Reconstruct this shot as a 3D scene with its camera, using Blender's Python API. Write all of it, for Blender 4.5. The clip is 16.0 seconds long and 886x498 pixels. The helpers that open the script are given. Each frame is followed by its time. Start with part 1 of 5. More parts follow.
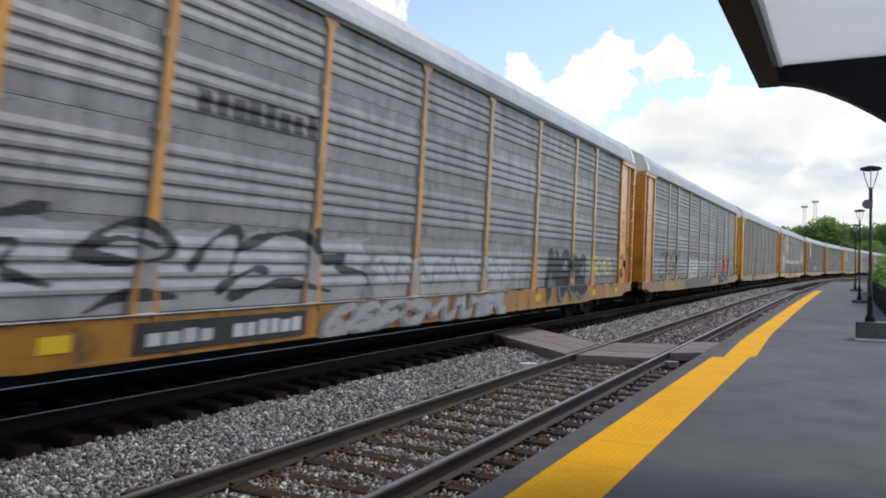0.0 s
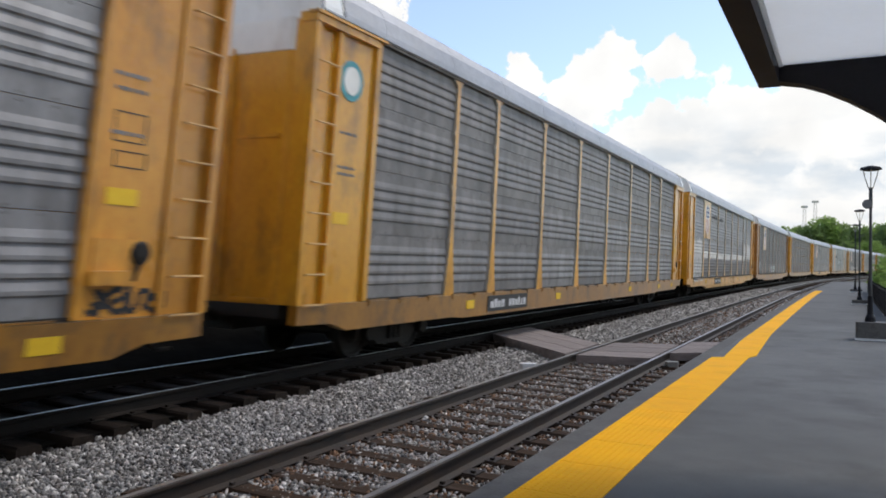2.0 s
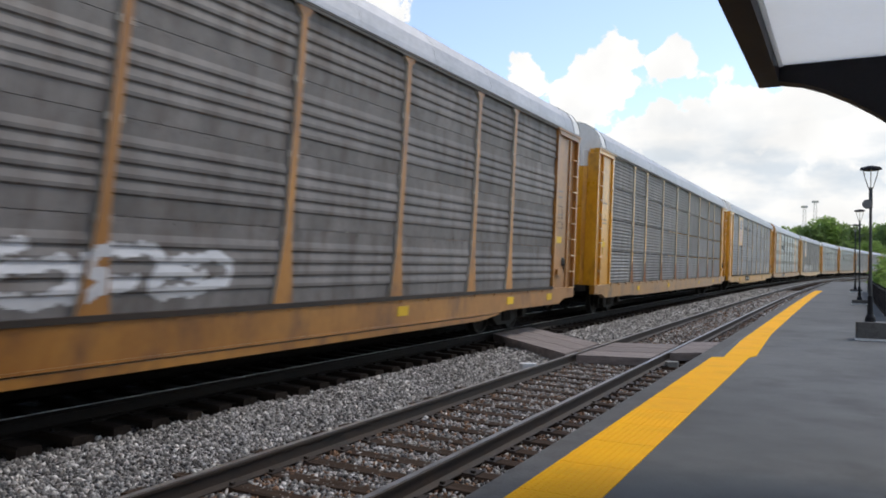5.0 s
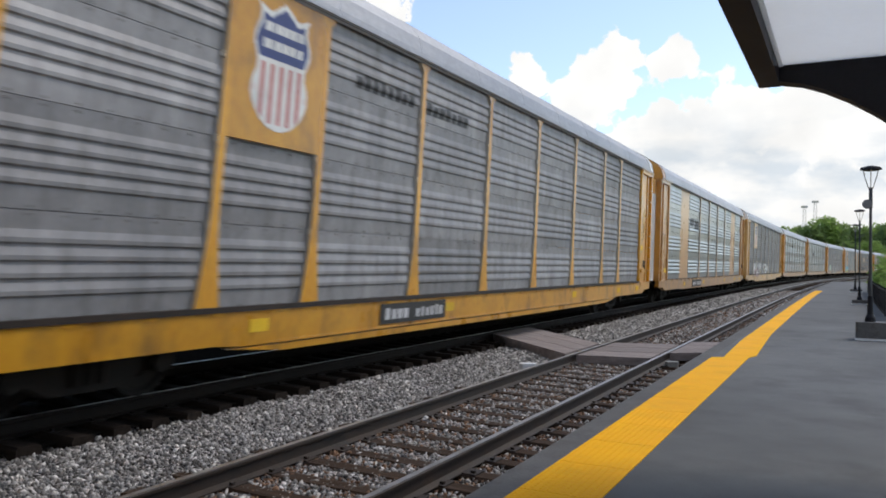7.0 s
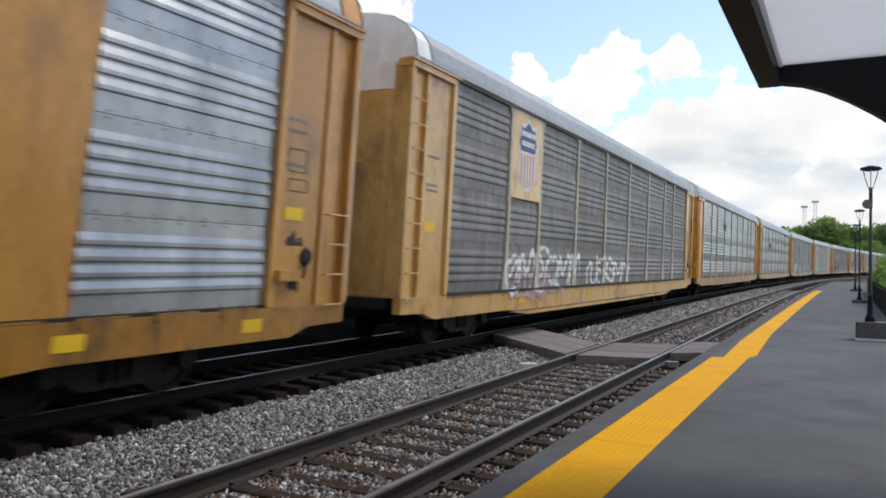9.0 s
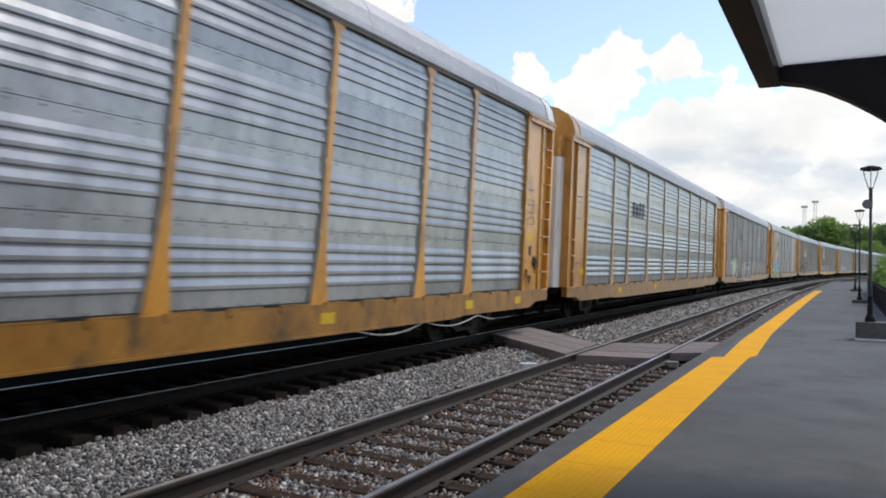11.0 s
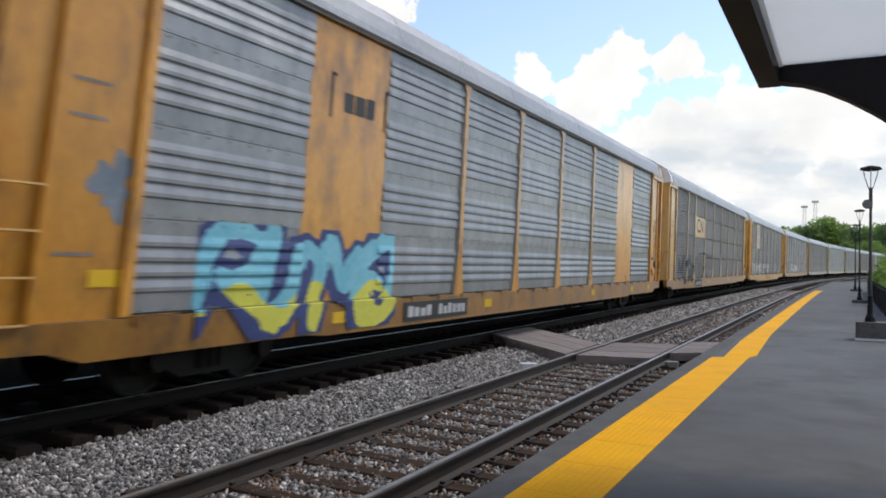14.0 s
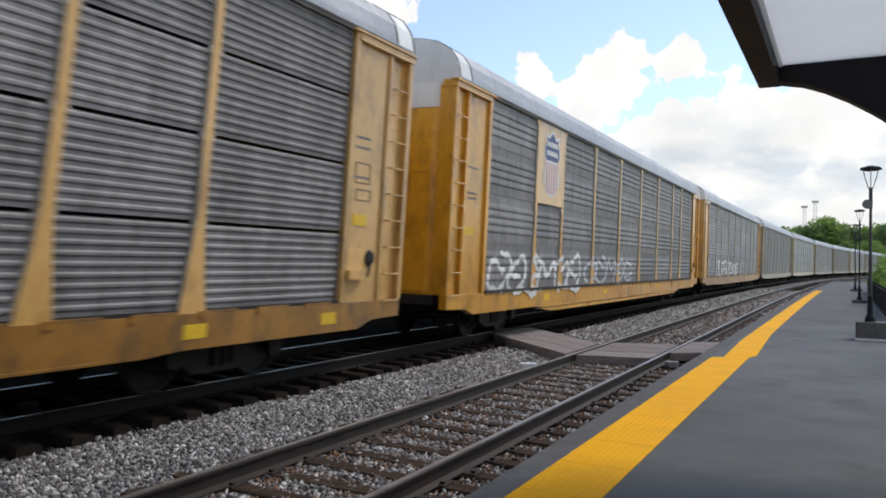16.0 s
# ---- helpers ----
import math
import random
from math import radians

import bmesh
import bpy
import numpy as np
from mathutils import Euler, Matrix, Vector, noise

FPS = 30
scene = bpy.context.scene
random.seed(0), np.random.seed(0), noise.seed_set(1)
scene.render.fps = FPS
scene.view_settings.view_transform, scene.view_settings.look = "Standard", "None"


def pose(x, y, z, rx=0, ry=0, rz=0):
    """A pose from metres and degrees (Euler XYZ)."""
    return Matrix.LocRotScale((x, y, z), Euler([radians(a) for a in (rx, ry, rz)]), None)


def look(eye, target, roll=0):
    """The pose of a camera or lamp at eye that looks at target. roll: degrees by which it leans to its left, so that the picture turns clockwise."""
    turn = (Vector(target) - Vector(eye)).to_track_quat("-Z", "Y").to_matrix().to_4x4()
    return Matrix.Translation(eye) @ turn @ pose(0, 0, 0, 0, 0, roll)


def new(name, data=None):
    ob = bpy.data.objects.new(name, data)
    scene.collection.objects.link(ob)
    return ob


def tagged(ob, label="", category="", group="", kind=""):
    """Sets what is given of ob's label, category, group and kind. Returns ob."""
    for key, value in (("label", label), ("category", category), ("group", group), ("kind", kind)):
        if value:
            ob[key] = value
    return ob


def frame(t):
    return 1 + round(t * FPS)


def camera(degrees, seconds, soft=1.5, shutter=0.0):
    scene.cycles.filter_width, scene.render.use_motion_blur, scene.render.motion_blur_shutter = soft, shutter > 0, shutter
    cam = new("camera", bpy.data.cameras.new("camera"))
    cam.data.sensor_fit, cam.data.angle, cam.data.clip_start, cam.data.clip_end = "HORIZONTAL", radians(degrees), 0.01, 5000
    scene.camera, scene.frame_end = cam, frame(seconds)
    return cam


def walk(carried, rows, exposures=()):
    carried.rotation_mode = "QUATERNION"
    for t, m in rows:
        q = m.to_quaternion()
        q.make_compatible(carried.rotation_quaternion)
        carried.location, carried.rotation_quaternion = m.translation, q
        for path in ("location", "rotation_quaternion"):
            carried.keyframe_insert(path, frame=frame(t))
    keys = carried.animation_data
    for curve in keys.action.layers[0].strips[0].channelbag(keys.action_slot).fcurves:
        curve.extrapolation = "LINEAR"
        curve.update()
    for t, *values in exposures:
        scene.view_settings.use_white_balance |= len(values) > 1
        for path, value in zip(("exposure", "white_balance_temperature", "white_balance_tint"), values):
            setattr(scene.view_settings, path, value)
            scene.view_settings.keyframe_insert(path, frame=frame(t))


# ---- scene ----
cam = camera(59.8, 16.0, soft=1.8, shutter=0.73)
scene.cycles.rolling_shutter_type, scene.cycles.rolling_shutter_duration = "TOP", 0.18   # the sensor reads its rows from the top down
EYE = (0.0, 0.0, 1.788)
YAW, PITCH = radians(27.502), radians(1.0105)
AIM = (-math.sin(YAW) * math.cos(PITCH), math.cos(YAW) * math.cos(PITCH), 1.788 + math.sin(PITCH))
CAM_POSE = look(EYE, AIM, 0.766)
walk(cam, [(0.0, CAM_POSE), (16.0, CAM_POSE)], exposures=[(0.0, 0.0, 6750, 10), (16.0, 0.0, 6750, 10)])

# ---- light ----
SUN_TO = Vector((0.36, 0.56, 0.80)).normalized()
world = bpy.data.worlds.new("sky")
scene.world = world
world.use_nodes = True
wn, wl = world.node_tree.nodes, world.node_tree.links
sky = wn.new("ShaderNodeTexSky")
sky.sky_type = "NISHITA"
sky.sun_disc = False
sky.sun_elevation = math.asin(SUN_TO.z)
sky.sun_rotation = math.atan2(SUN_TO.x, SUN_TO.y)
sky.dust_density, sky.ozone_density = 0.4, 2.0
haze = wn.new("ShaderNodeMix")
haze.data_type = "RGBA"
haze.inputs[0].default_value = 0.14
haze.inputs[7].default_value = (3.6, 3.7, 3.8, 1)
wl.new(sky.outputs[0], haze.inputs[6])
wl.new(haze.outputs[2], wn["Background"].inputs[0])
wn["Background"].inputs[1].default_value = 0.215
sun_data = bpy.data.lights.new("sun", "SUN")
sun_data.energy, sun_data.angle, sun_data.color = 1.9, radians(16.0), (1.0, 0.955, 0.89)
sun = new("sun", sun_data)
sun.matrix_world = look(SUN_TO * 50, (0, 0, 0))


# ---- materials ----
def mat(name, dark, light, rough=0.7, metal=0.0, big=1.2, fine=25.0, bump=0.15, stretch=(1, 1, 1), stain=None, amount=0.35, relief=0.01, random_tone=0.12, gloss=0.5):
    """Two-scale noise between two colours, a stain over it, roughness that varies, and a fine relief."""
    m = bpy.data.materials.new(name)
    m.use_nodes = True
    n, l = m.node_tree.nodes, m.node_tree.links
    bsdf = n["Principled BSDF"]
    bsdf.inputs["Metallic"].default_value = metal
    bsdf.inputs["Specular IOR Level"].default_value = gloss
    co, info, add, mp = n.new("ShaderNodeTexCoord"), n.new("ShaderNodeObjectInfo"), n.new("ShaderNodeVectorMath"), n.new("ShaderNodeMapping")
    add.operation = "MULTIPLY_ADD"
    l.new(info.outputs["Random"], add.inputs[0])
    add.inputs[1].default_value = (37, 53, 71)
    l.new(co.outputs["Object"], add.inputs[2])
    l.new(add.outputs[0], mp.inputs[0])
    mp.inputs["Scale"].default_value = stretch

    def noise_tex(scale, detail=5.0, vec=mp):
        t = n.new("ShaderNodeTexNoise")
        t.inputs["Scale"].default_value, t.inputs["Detail"].default_value, t.inputs["Roughness"].default_value = scale, detail, 0.62
        l.new(vec.outputs[0], t.inputs["Vector"])
        return t

    def ramp(src, lo, hi):
        r = n.new("ShaderNodeMapRange")
        r.inputs[1].default_value, r.inputs[2].default_value = lo, hi
        l.new(src, r.inputs[0])
        return r.outputs[0]

    def mix(fac, a, b, mode="MIX"):
        x = n.new("ShaderNodeMix")
        x.data_type, x.blend_type = "RGBA", mode
        for sock, val in ((x.inputs[0], fac), (x.inputs[6], a), (x.inputs[7], b)):
            if isinstance(val, bpy.types.NodeSocket):
                l.new(val, sock)
            else:
                sock.default_value = (*val, 1) if isinstance(val, tuple) else val
        return x.outputs[2]

    a, b = noise_tex(big), noise_tex(fine)
    col = mix(ramp(a.outputs[0], 0.3, 0.7), dark, light)
    tone = n.new("ShaderNodeHueSaturation")
    rnd = n.new("ShaderNodeMapRange")
    rnd.inputs[3].default_value, rnd.inputs[4].default_value = 1 - random_tone, 1 + random_tone
    l.new(info.outputs["Random"], rnd.inputs[0])
    l.new(rnd.outputs[0], tone.inputs["Value"])
    l.new(col, tone.inputs["Color"])
    col = mix(0.5, tone.outputs[0], b.outputs[0], "SOFT_LIGHT")
    if stain:
        s = noise_tex(big * 2.3, 8.0)
        fac = n.new("ShaderNodeMath")
        fac.operation = "MULTIPLY"
        l.new(ramp(s.outputs[0], 0.5, 0.72), fac.inputs[0])
        fac.inputs[1].default_value = amount
        col = mix(fac.outputs[0], col, stain)
    l.new(col, bsdf.inputs["Base Color"])
    rr = n.new("ShaderNodeMapRange")
    rr.inputs[3].default_value, rr.inputs[4].default_value = max(0.05, rough - 0.12), min(1, rough + 0.12)
    l.new(a.outputs[0], rr.inputs[0])
    l.new(rr.outputs[0], bsdf.inputs["Roughness"])
    bp = n.new("ShaderNodeBump")
    bp.inputs["Strength"].default_value, bp.inputs["Distance"].default_value = bump, relief
    l.new(b.outputs[0], bp.inputs["Height"])
    l.new(bp.outputs[0], bsdf.inputs["Normal"])
    return m


YEL = mat("aged_yellow_paint", (0.50, 0.215, 0.022), (0.66, 0.305, 0.04), 0.30, 0, 0.9, 14, 0.1, (1, 1, 0.5), (0.10, 0.055, 0.03), 0.75, gloss=0.5)
YEL_PALE = mat("faded_yellow_paint", (0.54, 0.305, 0.085), (0.66, 0.39, 0.13), 0.30, 0, 0.9, 14, 0.1, (1, 1, 0.5), (0.14, 0.08, 0.045), 0.7, gloss=0.5)
YEL_DEEP = mat("deep_yellow_paint", (0.56, 0.25, 0.012), (0.72, 0.35, 0.020), 0.30, 0, 0.9, 14, 0.1, (1, 1, 0.5), (0.12, 0.06, 0.02), 0.7, gloss=0.5)
DUSTY = mat("dusty_faded_yellow_paint", (0.42, 0.35, 0.22), (0.52, 0.44, 0.29), 0.5, 0, 0.9, 14, 0.1, (1, 1, 0.5), (0.2, 0.16, 0.12), 0.6)
DUST = mat("dusty_flange_paint", (0.36, 0.34, 0.30), (0.46, 0.435, 0.39), 0.45, 0, 0.9, 14, 0.1, (1, 1, 0.5), (0.3, 0.24, 0.16), 0.5)
BROWNED = mat("browned_dusty_paint", (0.22, 0.19, 0.14), (0.31, 0.27, 0.20), 0.4, 0, 0.9, 14, 0.1, (1, 1, 0.5), (0.14, 0.10, 0.07), 0.6)
TAN = mat("tan_yellow_paint", (0.42, 0.195, 0.040), (0.53, 0.26, 0.055), 0.30, 0, 0.9, 14, 0.1, (1, 1, 0.5), (0.16, 0.09, 0.04), 0.6, gloss=0.5)
GALV = mat("weathered_galvanised_steel", (0.205, 0.202, 0.206), (0.345, 0.34, 0.345), 0.55, 0.25, 1.3, 18, 0.12, (1, 1.6, 0.5), (0.13, 0.12, 0.115), 0.6, gloss=0.2)
GALV_DARK = mat("grimy_galvanised_steel", (0.165, 0.158, 0.156), (0.28, 0.27, 0.266), 0.58, 0.2, 1.3, 18, 0.12, (1, 1.6, 0.5), (0.10, 0.088, 0.082), 0.6, gloss=0.2)
GALV_NEW = mat("bright_galvanised_steel", (0.28, 0.285, 0.30), (0.45, 0.455, 0.47), 0.33, 0.55, 1.1, 18, 0.12, (1, 1.5, 0.5), (0.25, 0.25, 0.25), 0.5, gloss=0.2)
GALV_BROWN = mat("brown_weathered_steel", (0.125, 0.116, 0.112), (0.225, 0.21, 0.203), 0.6, 0.15, 1.1, 18, 0.12, (1, 1.6, 0.5), (0.09, 0.065, 0.05), 0.65, gloss=0.2)
GALV_MID = mat("clean_galvanised_steel", (0.235, 0.24, 0.25), (0.37, 0.375, 0.385), 0.42, 0.4, 1.1, 18, 0.12, (1, 1.5, 0.5), (0.18, 0.18, 0.18), 0.5, gloss=0.2)
GALV_PALE = mat("pale_primed_steel", (0.46, 0.445, 0.42), (0.60, 0.58, 0.55), 0.65, 0.1, 1.1, 18, 0.12, (1, 0.6, 1.6), (0.25, 0.22, 0.2), 0.5)
ROOF = mat("galvanised_roof_sheet", (0.30, 0.305, 0.325), (0.42, 0.425, 0.45), 0.5, 0.2, 0.5, 9, 0.1, (1, 1, 1), (0.3, 0.3, 0.31), 0.5)
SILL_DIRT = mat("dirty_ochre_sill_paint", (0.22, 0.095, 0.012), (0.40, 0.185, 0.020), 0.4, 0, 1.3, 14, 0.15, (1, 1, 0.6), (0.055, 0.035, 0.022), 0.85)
WHITE = mat("weathered_white_paint", (0.72, 0.72, 0.71), (0.82, 0.82, 0.81), 0.5, 0, 0.8, 14, 0.1, (1, 1, 0.4), (0.35, 0.31, 0.27), 0.35)
GRIME = mat("grimy_black_steel", (0.006, 0.0055, 0.005), (0.014, 0.012, 0.010), 0.75, 0.1, 2, 25, 0.3, stain=(0.025, 0.016, 0.012), amount=0.5)
BLACK = mat("black_painted_metal", (0.010, 0.010, 0.013), (0.018, 0.018, 0.022), 0.6, 0.0, 2, 30, 0.1, gloss=0.2)
RUST = mat("rusty_steel", (0.018, 0.013, 0.010), (0.042, 0.028, 0.020), 0.65, 0.2, 3, 40, 0.3, stain=(0.05, 0.028, 0.016), amount=0.6)
RAILTOP = mat("polished_rail_head", (0.35, 0.34, 0.34), (0.52, 0.51, 0.51), 0.38, 0.95, 4, 60, 0.05)
TIE = mat("creosoted_tie_timber", (0.026, 0.016, 0.010), (0.062, 0.039, 0.026), 0.9, 0, 3, 30, 0.5, (0.25, 3, 3), (0.10, 0.08, 0.07), 0.4, gloss=0.1)
BED = mat("crushed_stone_bed", (0.05, 0.048, 0.046), (0.13, 0.126, 0.122), 0.95, 0, 9, 45, 1.0, stain=(0.08, 0.06, 0.05), amount=0.5, relief=0.03)
# far-track ballast, rail and tie colours hold the train's shade, hence near black
SHADE_BED = mat("shade_dark_ballast", (0.008, 0.007, 0.006), (0.022, 0.018, 0.015), 0.95, 0, 5, 45, 1.0, relief=0.03, gloss=0.1)
SHADE_RAIL = mat("shade_dark_rail_steel", (0.010, 0.008, 0.007), (0.022, 0.017, 0.014), 0.7, 0.1, 3, 40, 0.3, gloss=0.2)
SHADE_TIE = mat("shade_dark_tie_timber", (0.012, 0.009, 0.007), (0.034, 0.025, 0.020), 0.9, 0, 3, 30, 0.5, (0.25, 3, 3), (0.045, 0.035, 0.03), 0.4, gloss=0.1)
POLE = mat("dark_grey_pole_paint", (0.030, 0.032, 0.035), (0.05, 0.052, 0.056), 0.5, 0.0, 2, 30, 0.1)
STONE = mat("crushed_granite", (0.185, 0.18, 0.172), (0.38, 0.37, 0.355), 0.9, 0, 7, 60, 0.4, stain=(0.13, 0.085, 0.06), amount=0.75)
ASPHALT = mat("worn_platform_asphalt", (0.092, 0.093, 0.091), (0.158, 0.159, 0.156), 0.85, 0, 0.45, 90, 0.4, stain=(0.062, 0.061, 0.060), amount=0.6, relief=0.004, gloss=0.25)
CONCRETE = mat("aged_concrete", (0.22, 0.215, 0.20), (0.33, 0.32, 0.30), 0.9, 0, 1.5, 40, 0.3, stain=(0.10, 0.09, 0.085), amount=0.6)
EDGE = mat("platform_edge_concrete", (0.07, 0.067, 0.065), (0.125, 0.12, 0.115), 0.9, 0, 1.5, 40, 0.3, stain=(0.05, 0.045, 0.04), amount=0.6)
STRIP = mat("yellow_tactile_plastic", (0.86, 0.395, 0.004), (0.95, 0.465, 0.006), 0.7, 0, 0.7, 30, 0.15, stain=(0.60, 0.30, 0.02), amount=0.4, random_tone=0.05, gloss=0.1)
PLANK = mat("weathered_crossing_timber", (0.15, 0.122, 0.112), (0.26, 0.215, 0.20), 0.9, 0, 1.5, 25, 0.4, (0.4, 4, 4), (0.09, 0.075, 0.07), 0.5)
SOFFIT = mat("white_soffit_paint", (0.70, 0.70, 0.71), (0.80, 0.80, 0.80), 0.6, 0, 0.6, 20, 0.05, stain=(0.55, 0.55, 0.52), amount=0.4)
# near-black colour that makes the added bank read as shade
SHADE_BANK = mat("shade_dark_bank", (0.005, 0.0045, 0.004), (0.012, 0.011, 0.009), 1.0, 0, 0.8, 9, 0.5, gloss=0.0)
GRASS = mat("rough_grass", (0.035, 0.055, 0.018), (0.09, 0.12, 0.04), 0.95, 0, 0.15, 6, 0.5)
BARK = mat("tree_bark", (0.05, 0.038, 0.028), (0.10, 0.08, 0.06), 0.95, 0, 3, 20, 0.6, (3, 3, 0.5))
LEAF = mat("summer_leaves", (0.075, 0.12, 0.04), (0.14, 0.20, 0.075), 0.7, 0, 0.25, 3, 0.2, random_tone=0.3)
LEAF_LIGHT = mat("light_green_leaves", (0.12, 0.19, 0.04), (0.20, 0.28, 0.07), 0.7, 0, 0.25, 3, 0.2, random_tone=0.2)
PLATE = mat("black_stencil_plate", (0.015, 0.015, 0.016), (0.035, 0.034, 0.034), 0.6, 0, 2, 20)
SILVER = mat("silver_spray_paint", (0.45, 0.45, 0.47), (0.62, 0.62, 0.64), 0.5, 0.1, 2, 15)
CHALK = mat("chalky_white_spray_paint", (0.62, 0.62, 0.60), (0.78, 0.78, 0.76), 0.7, 0, 2, 15)
MINT = mat("pale_green_spray_paint", (0.45, 0.55, 0.45), (0.60, 0.68, 0.58), 0.7, 0, 2, 15)
INK = mat("black_spray_paint", (0.012, 0.012, 0.014), (0.035, 0.034, 0.036), 0.6, 0, 2, 15)
HAZE = mat("thin_grey_spray_paint", (0.14, 0.14, 0.145), (0.22, 0.22, 0.225), 0.6, 0, 2, 15)
THIN_SILVER = mat("thin_silver_spray_paint", (0.27, 0.27, 0.275), (0.40, 0.40, 0.41), 0.5, 0.3, 2, 15)
SLATE = mat("thin_slate_blue_spray_paint", (0.12, 0.16, 0.20), (0.22, 0.26, 0.30), 0.6, 0, 2, 15)
RED = mat("red_spray_paint", (0.45, 0.03, 0.03), (0.60, 0.06, 0.05), 0.5, 0, 2, 15)
TEAL = mat("teal_spray_paint", (0.03, 0.22, 0.26), (0.08, 0.34, 0.38), 0.5, 0, 2, 15)
SKYB = mat("light_blue_spray_paint", (0.12, 0.42, 0.55), (0.22, 0.55, 0.66), 0.5, 0, 2, 15)
NAVY = mat("navy_blue_paint", (0.02, 0.035, 0.14), (0.04, 0.06, 0.20), 0.5, 0, 2, 15)
LIME = mat("yellow_green_spray_paint", (0.55, 0.55, 0.06), (0.70, 0.66, 0.10), 0.5, 0, 2, 15)
PINK = mat("faded_pink_spray_paint", (0.50, 0.32, 0.36), (0.62, 0.45, 0.48), 0.6, 0, 2, 15)
BRICKRED = mat("faded_red_paint", (0.42, 0.14, 0.13), (0.55, 0.22, 0.20), 0.6, 0, 2, 15)
BROWN_BAND = mat("matt_brown_grey_paint", (0.105, 0.09, 0.083), (0.16, 0.14, 0.13), 0.6, 0.0, 1.1, 18, 0.12)
PALE_BAND = mat("chalky_pale_grey_paint", (0.52, 0.50, 0.47), (0.66, 0.64, 0.61), 0.6, 0.0, 1.1, 18, 0.12, stain=(0.3, 0.27, 0.25), amount=0.4)
RUSTY_YEL = mat("rust_browned_yellow_paint", (0.27, 0.11, 0.022), (0.45, 0.20, 0.035), 0.4, 0, 0.9, 14, 0.1, (1, 1, 0.5), (0.10, 0.045, 0.025), 0.8)
RUST_LIGHT = mat("orange_brown_rust", (0.20, 0.085, 0.035), (0.33, 0.15, 0.07), 0.9, 0, 3, 25, 0.2)
LABEL = mat("bright_yellow_label", (0.68, 0.42, 0.01), (0.78, 0.50, 0.015), 0.5, 0, 2, 20)


def haze_sheen(*paints):
    """A pale sheen at a slant, added to grey distant paint as haze would."""
    for m in paints:
        b = m.node_tree.nodes["Principled BSDF"]
        b.inputs["Sheen Weight"].default_value, b.inputs["Sheen Roughness"].default_value = 0.36, 0.35
        b.inputs["Sheen Tint"].default_value = (0.85, 0.84, 0.82, 1)


haze_sheen(YEL, RUSTY_YEL, YEL_PALE, YEL_DEEP, TAN, DUST, DUSTY, BROWNED, SILL_DIRT)


def island_stone():
    """Crushed stone whose tone changes from piece to piece."""
    m = STONE.copy()
    m.name = "mixed_crushed_granite"
    n, l = m.node_tree.nodes, m.node_tree.links
    geo, rng, hue = n.new("ShaderNodeNewGeometry"), n.new("ShaderNodeValToRGB"), n.new("ShaderNodeMix")
    for pos, c in ((0.0, (0.16, 0.15, 0.15)), (0.35, (0.55, 0.54, 0.54)), (0.75, (1.15, 1.13, 1.12)), (1.0, (2.3, 2.27, 2.25))):
        els = rng.color_ramp.elements
        e = els[0] if pos == 0 else els[-1] if pos == 1 else els.new(pos)
        e.color = (*c, 1)
    l.new(geo.outputs["Random Per Island"], rng.inputs[0])
    hue.data_type, hue.blend_type = "RGBA", "MULTIPLY"
    hue.inputs[0].default_value = 1.0
    src = n["Principled BSDF"].inputs["Base Color"].links[0].from_socket
    l.new(src, hue.inputs[6])
    l.new(rng.outputs[0], hue.inputs[7])
    l.new(hue.outputs[2], n["Principled BSDF"].inputs["Base Color"])
    return m


STONE_MIX = island_stone()
STONE_RUST = mat("rust_stained_stone", (0.11, 0.055, 0.03), (0.22, 0.12, 0.065), 0.9, 0, 7, 60, 0.4, stain=(0.06, 0.035, 0.025), amount=0.6)


def canvas():
    """White sheeting that lets some daylight through."""
    m = SOFFIT.copy()
    m.name = "translucent_white_sheet"
    n, l = m.node_tree.nodes, m.node_tree.links
    t, mx = n.new("ShaderNodeBsdfTranslucent"), n.new("ShaderNodeMixShader")
    t.inputs[0].default_value = (0.93, 0.93, 0.92, 1)
    mx.inputs[0].default_value = 0.72
    l.new(n["Principled BSDF"].outputs[0], mx.inputs[1])
    l.new(t.outputs[0], mx.inputs[2])
    l.new(mx.outputs[0], n["Material Output"].inputs[0])
    return m


SHEET = canvas()


def let_through(m, colour, share):
    """Leaves that glow against the light."""
    n, l = m.node_tree.nodes, m.node_tree.links
    t, mx = n.new("ShaderNodeBsdfTranslucent"), n.new("ShaderNodeMixShader")
    t.inputs[0].default_value = (*colour, 1)
    mx.inputs[0].default_value = share
    l.new(n["Principled BSDF"].outputs[0], mx.inputs[1])
    l.new(t.outputs[0], mx.inputs[2])
    l.new(mx.outputs[0], n["Material Output"].inputs[0])


let_through(LEAF, (0.24, 0.36, 0.10), 0.5)
let_through(LEAF_LIGHT, (0.36, 0.52, 0.14), 0.5)


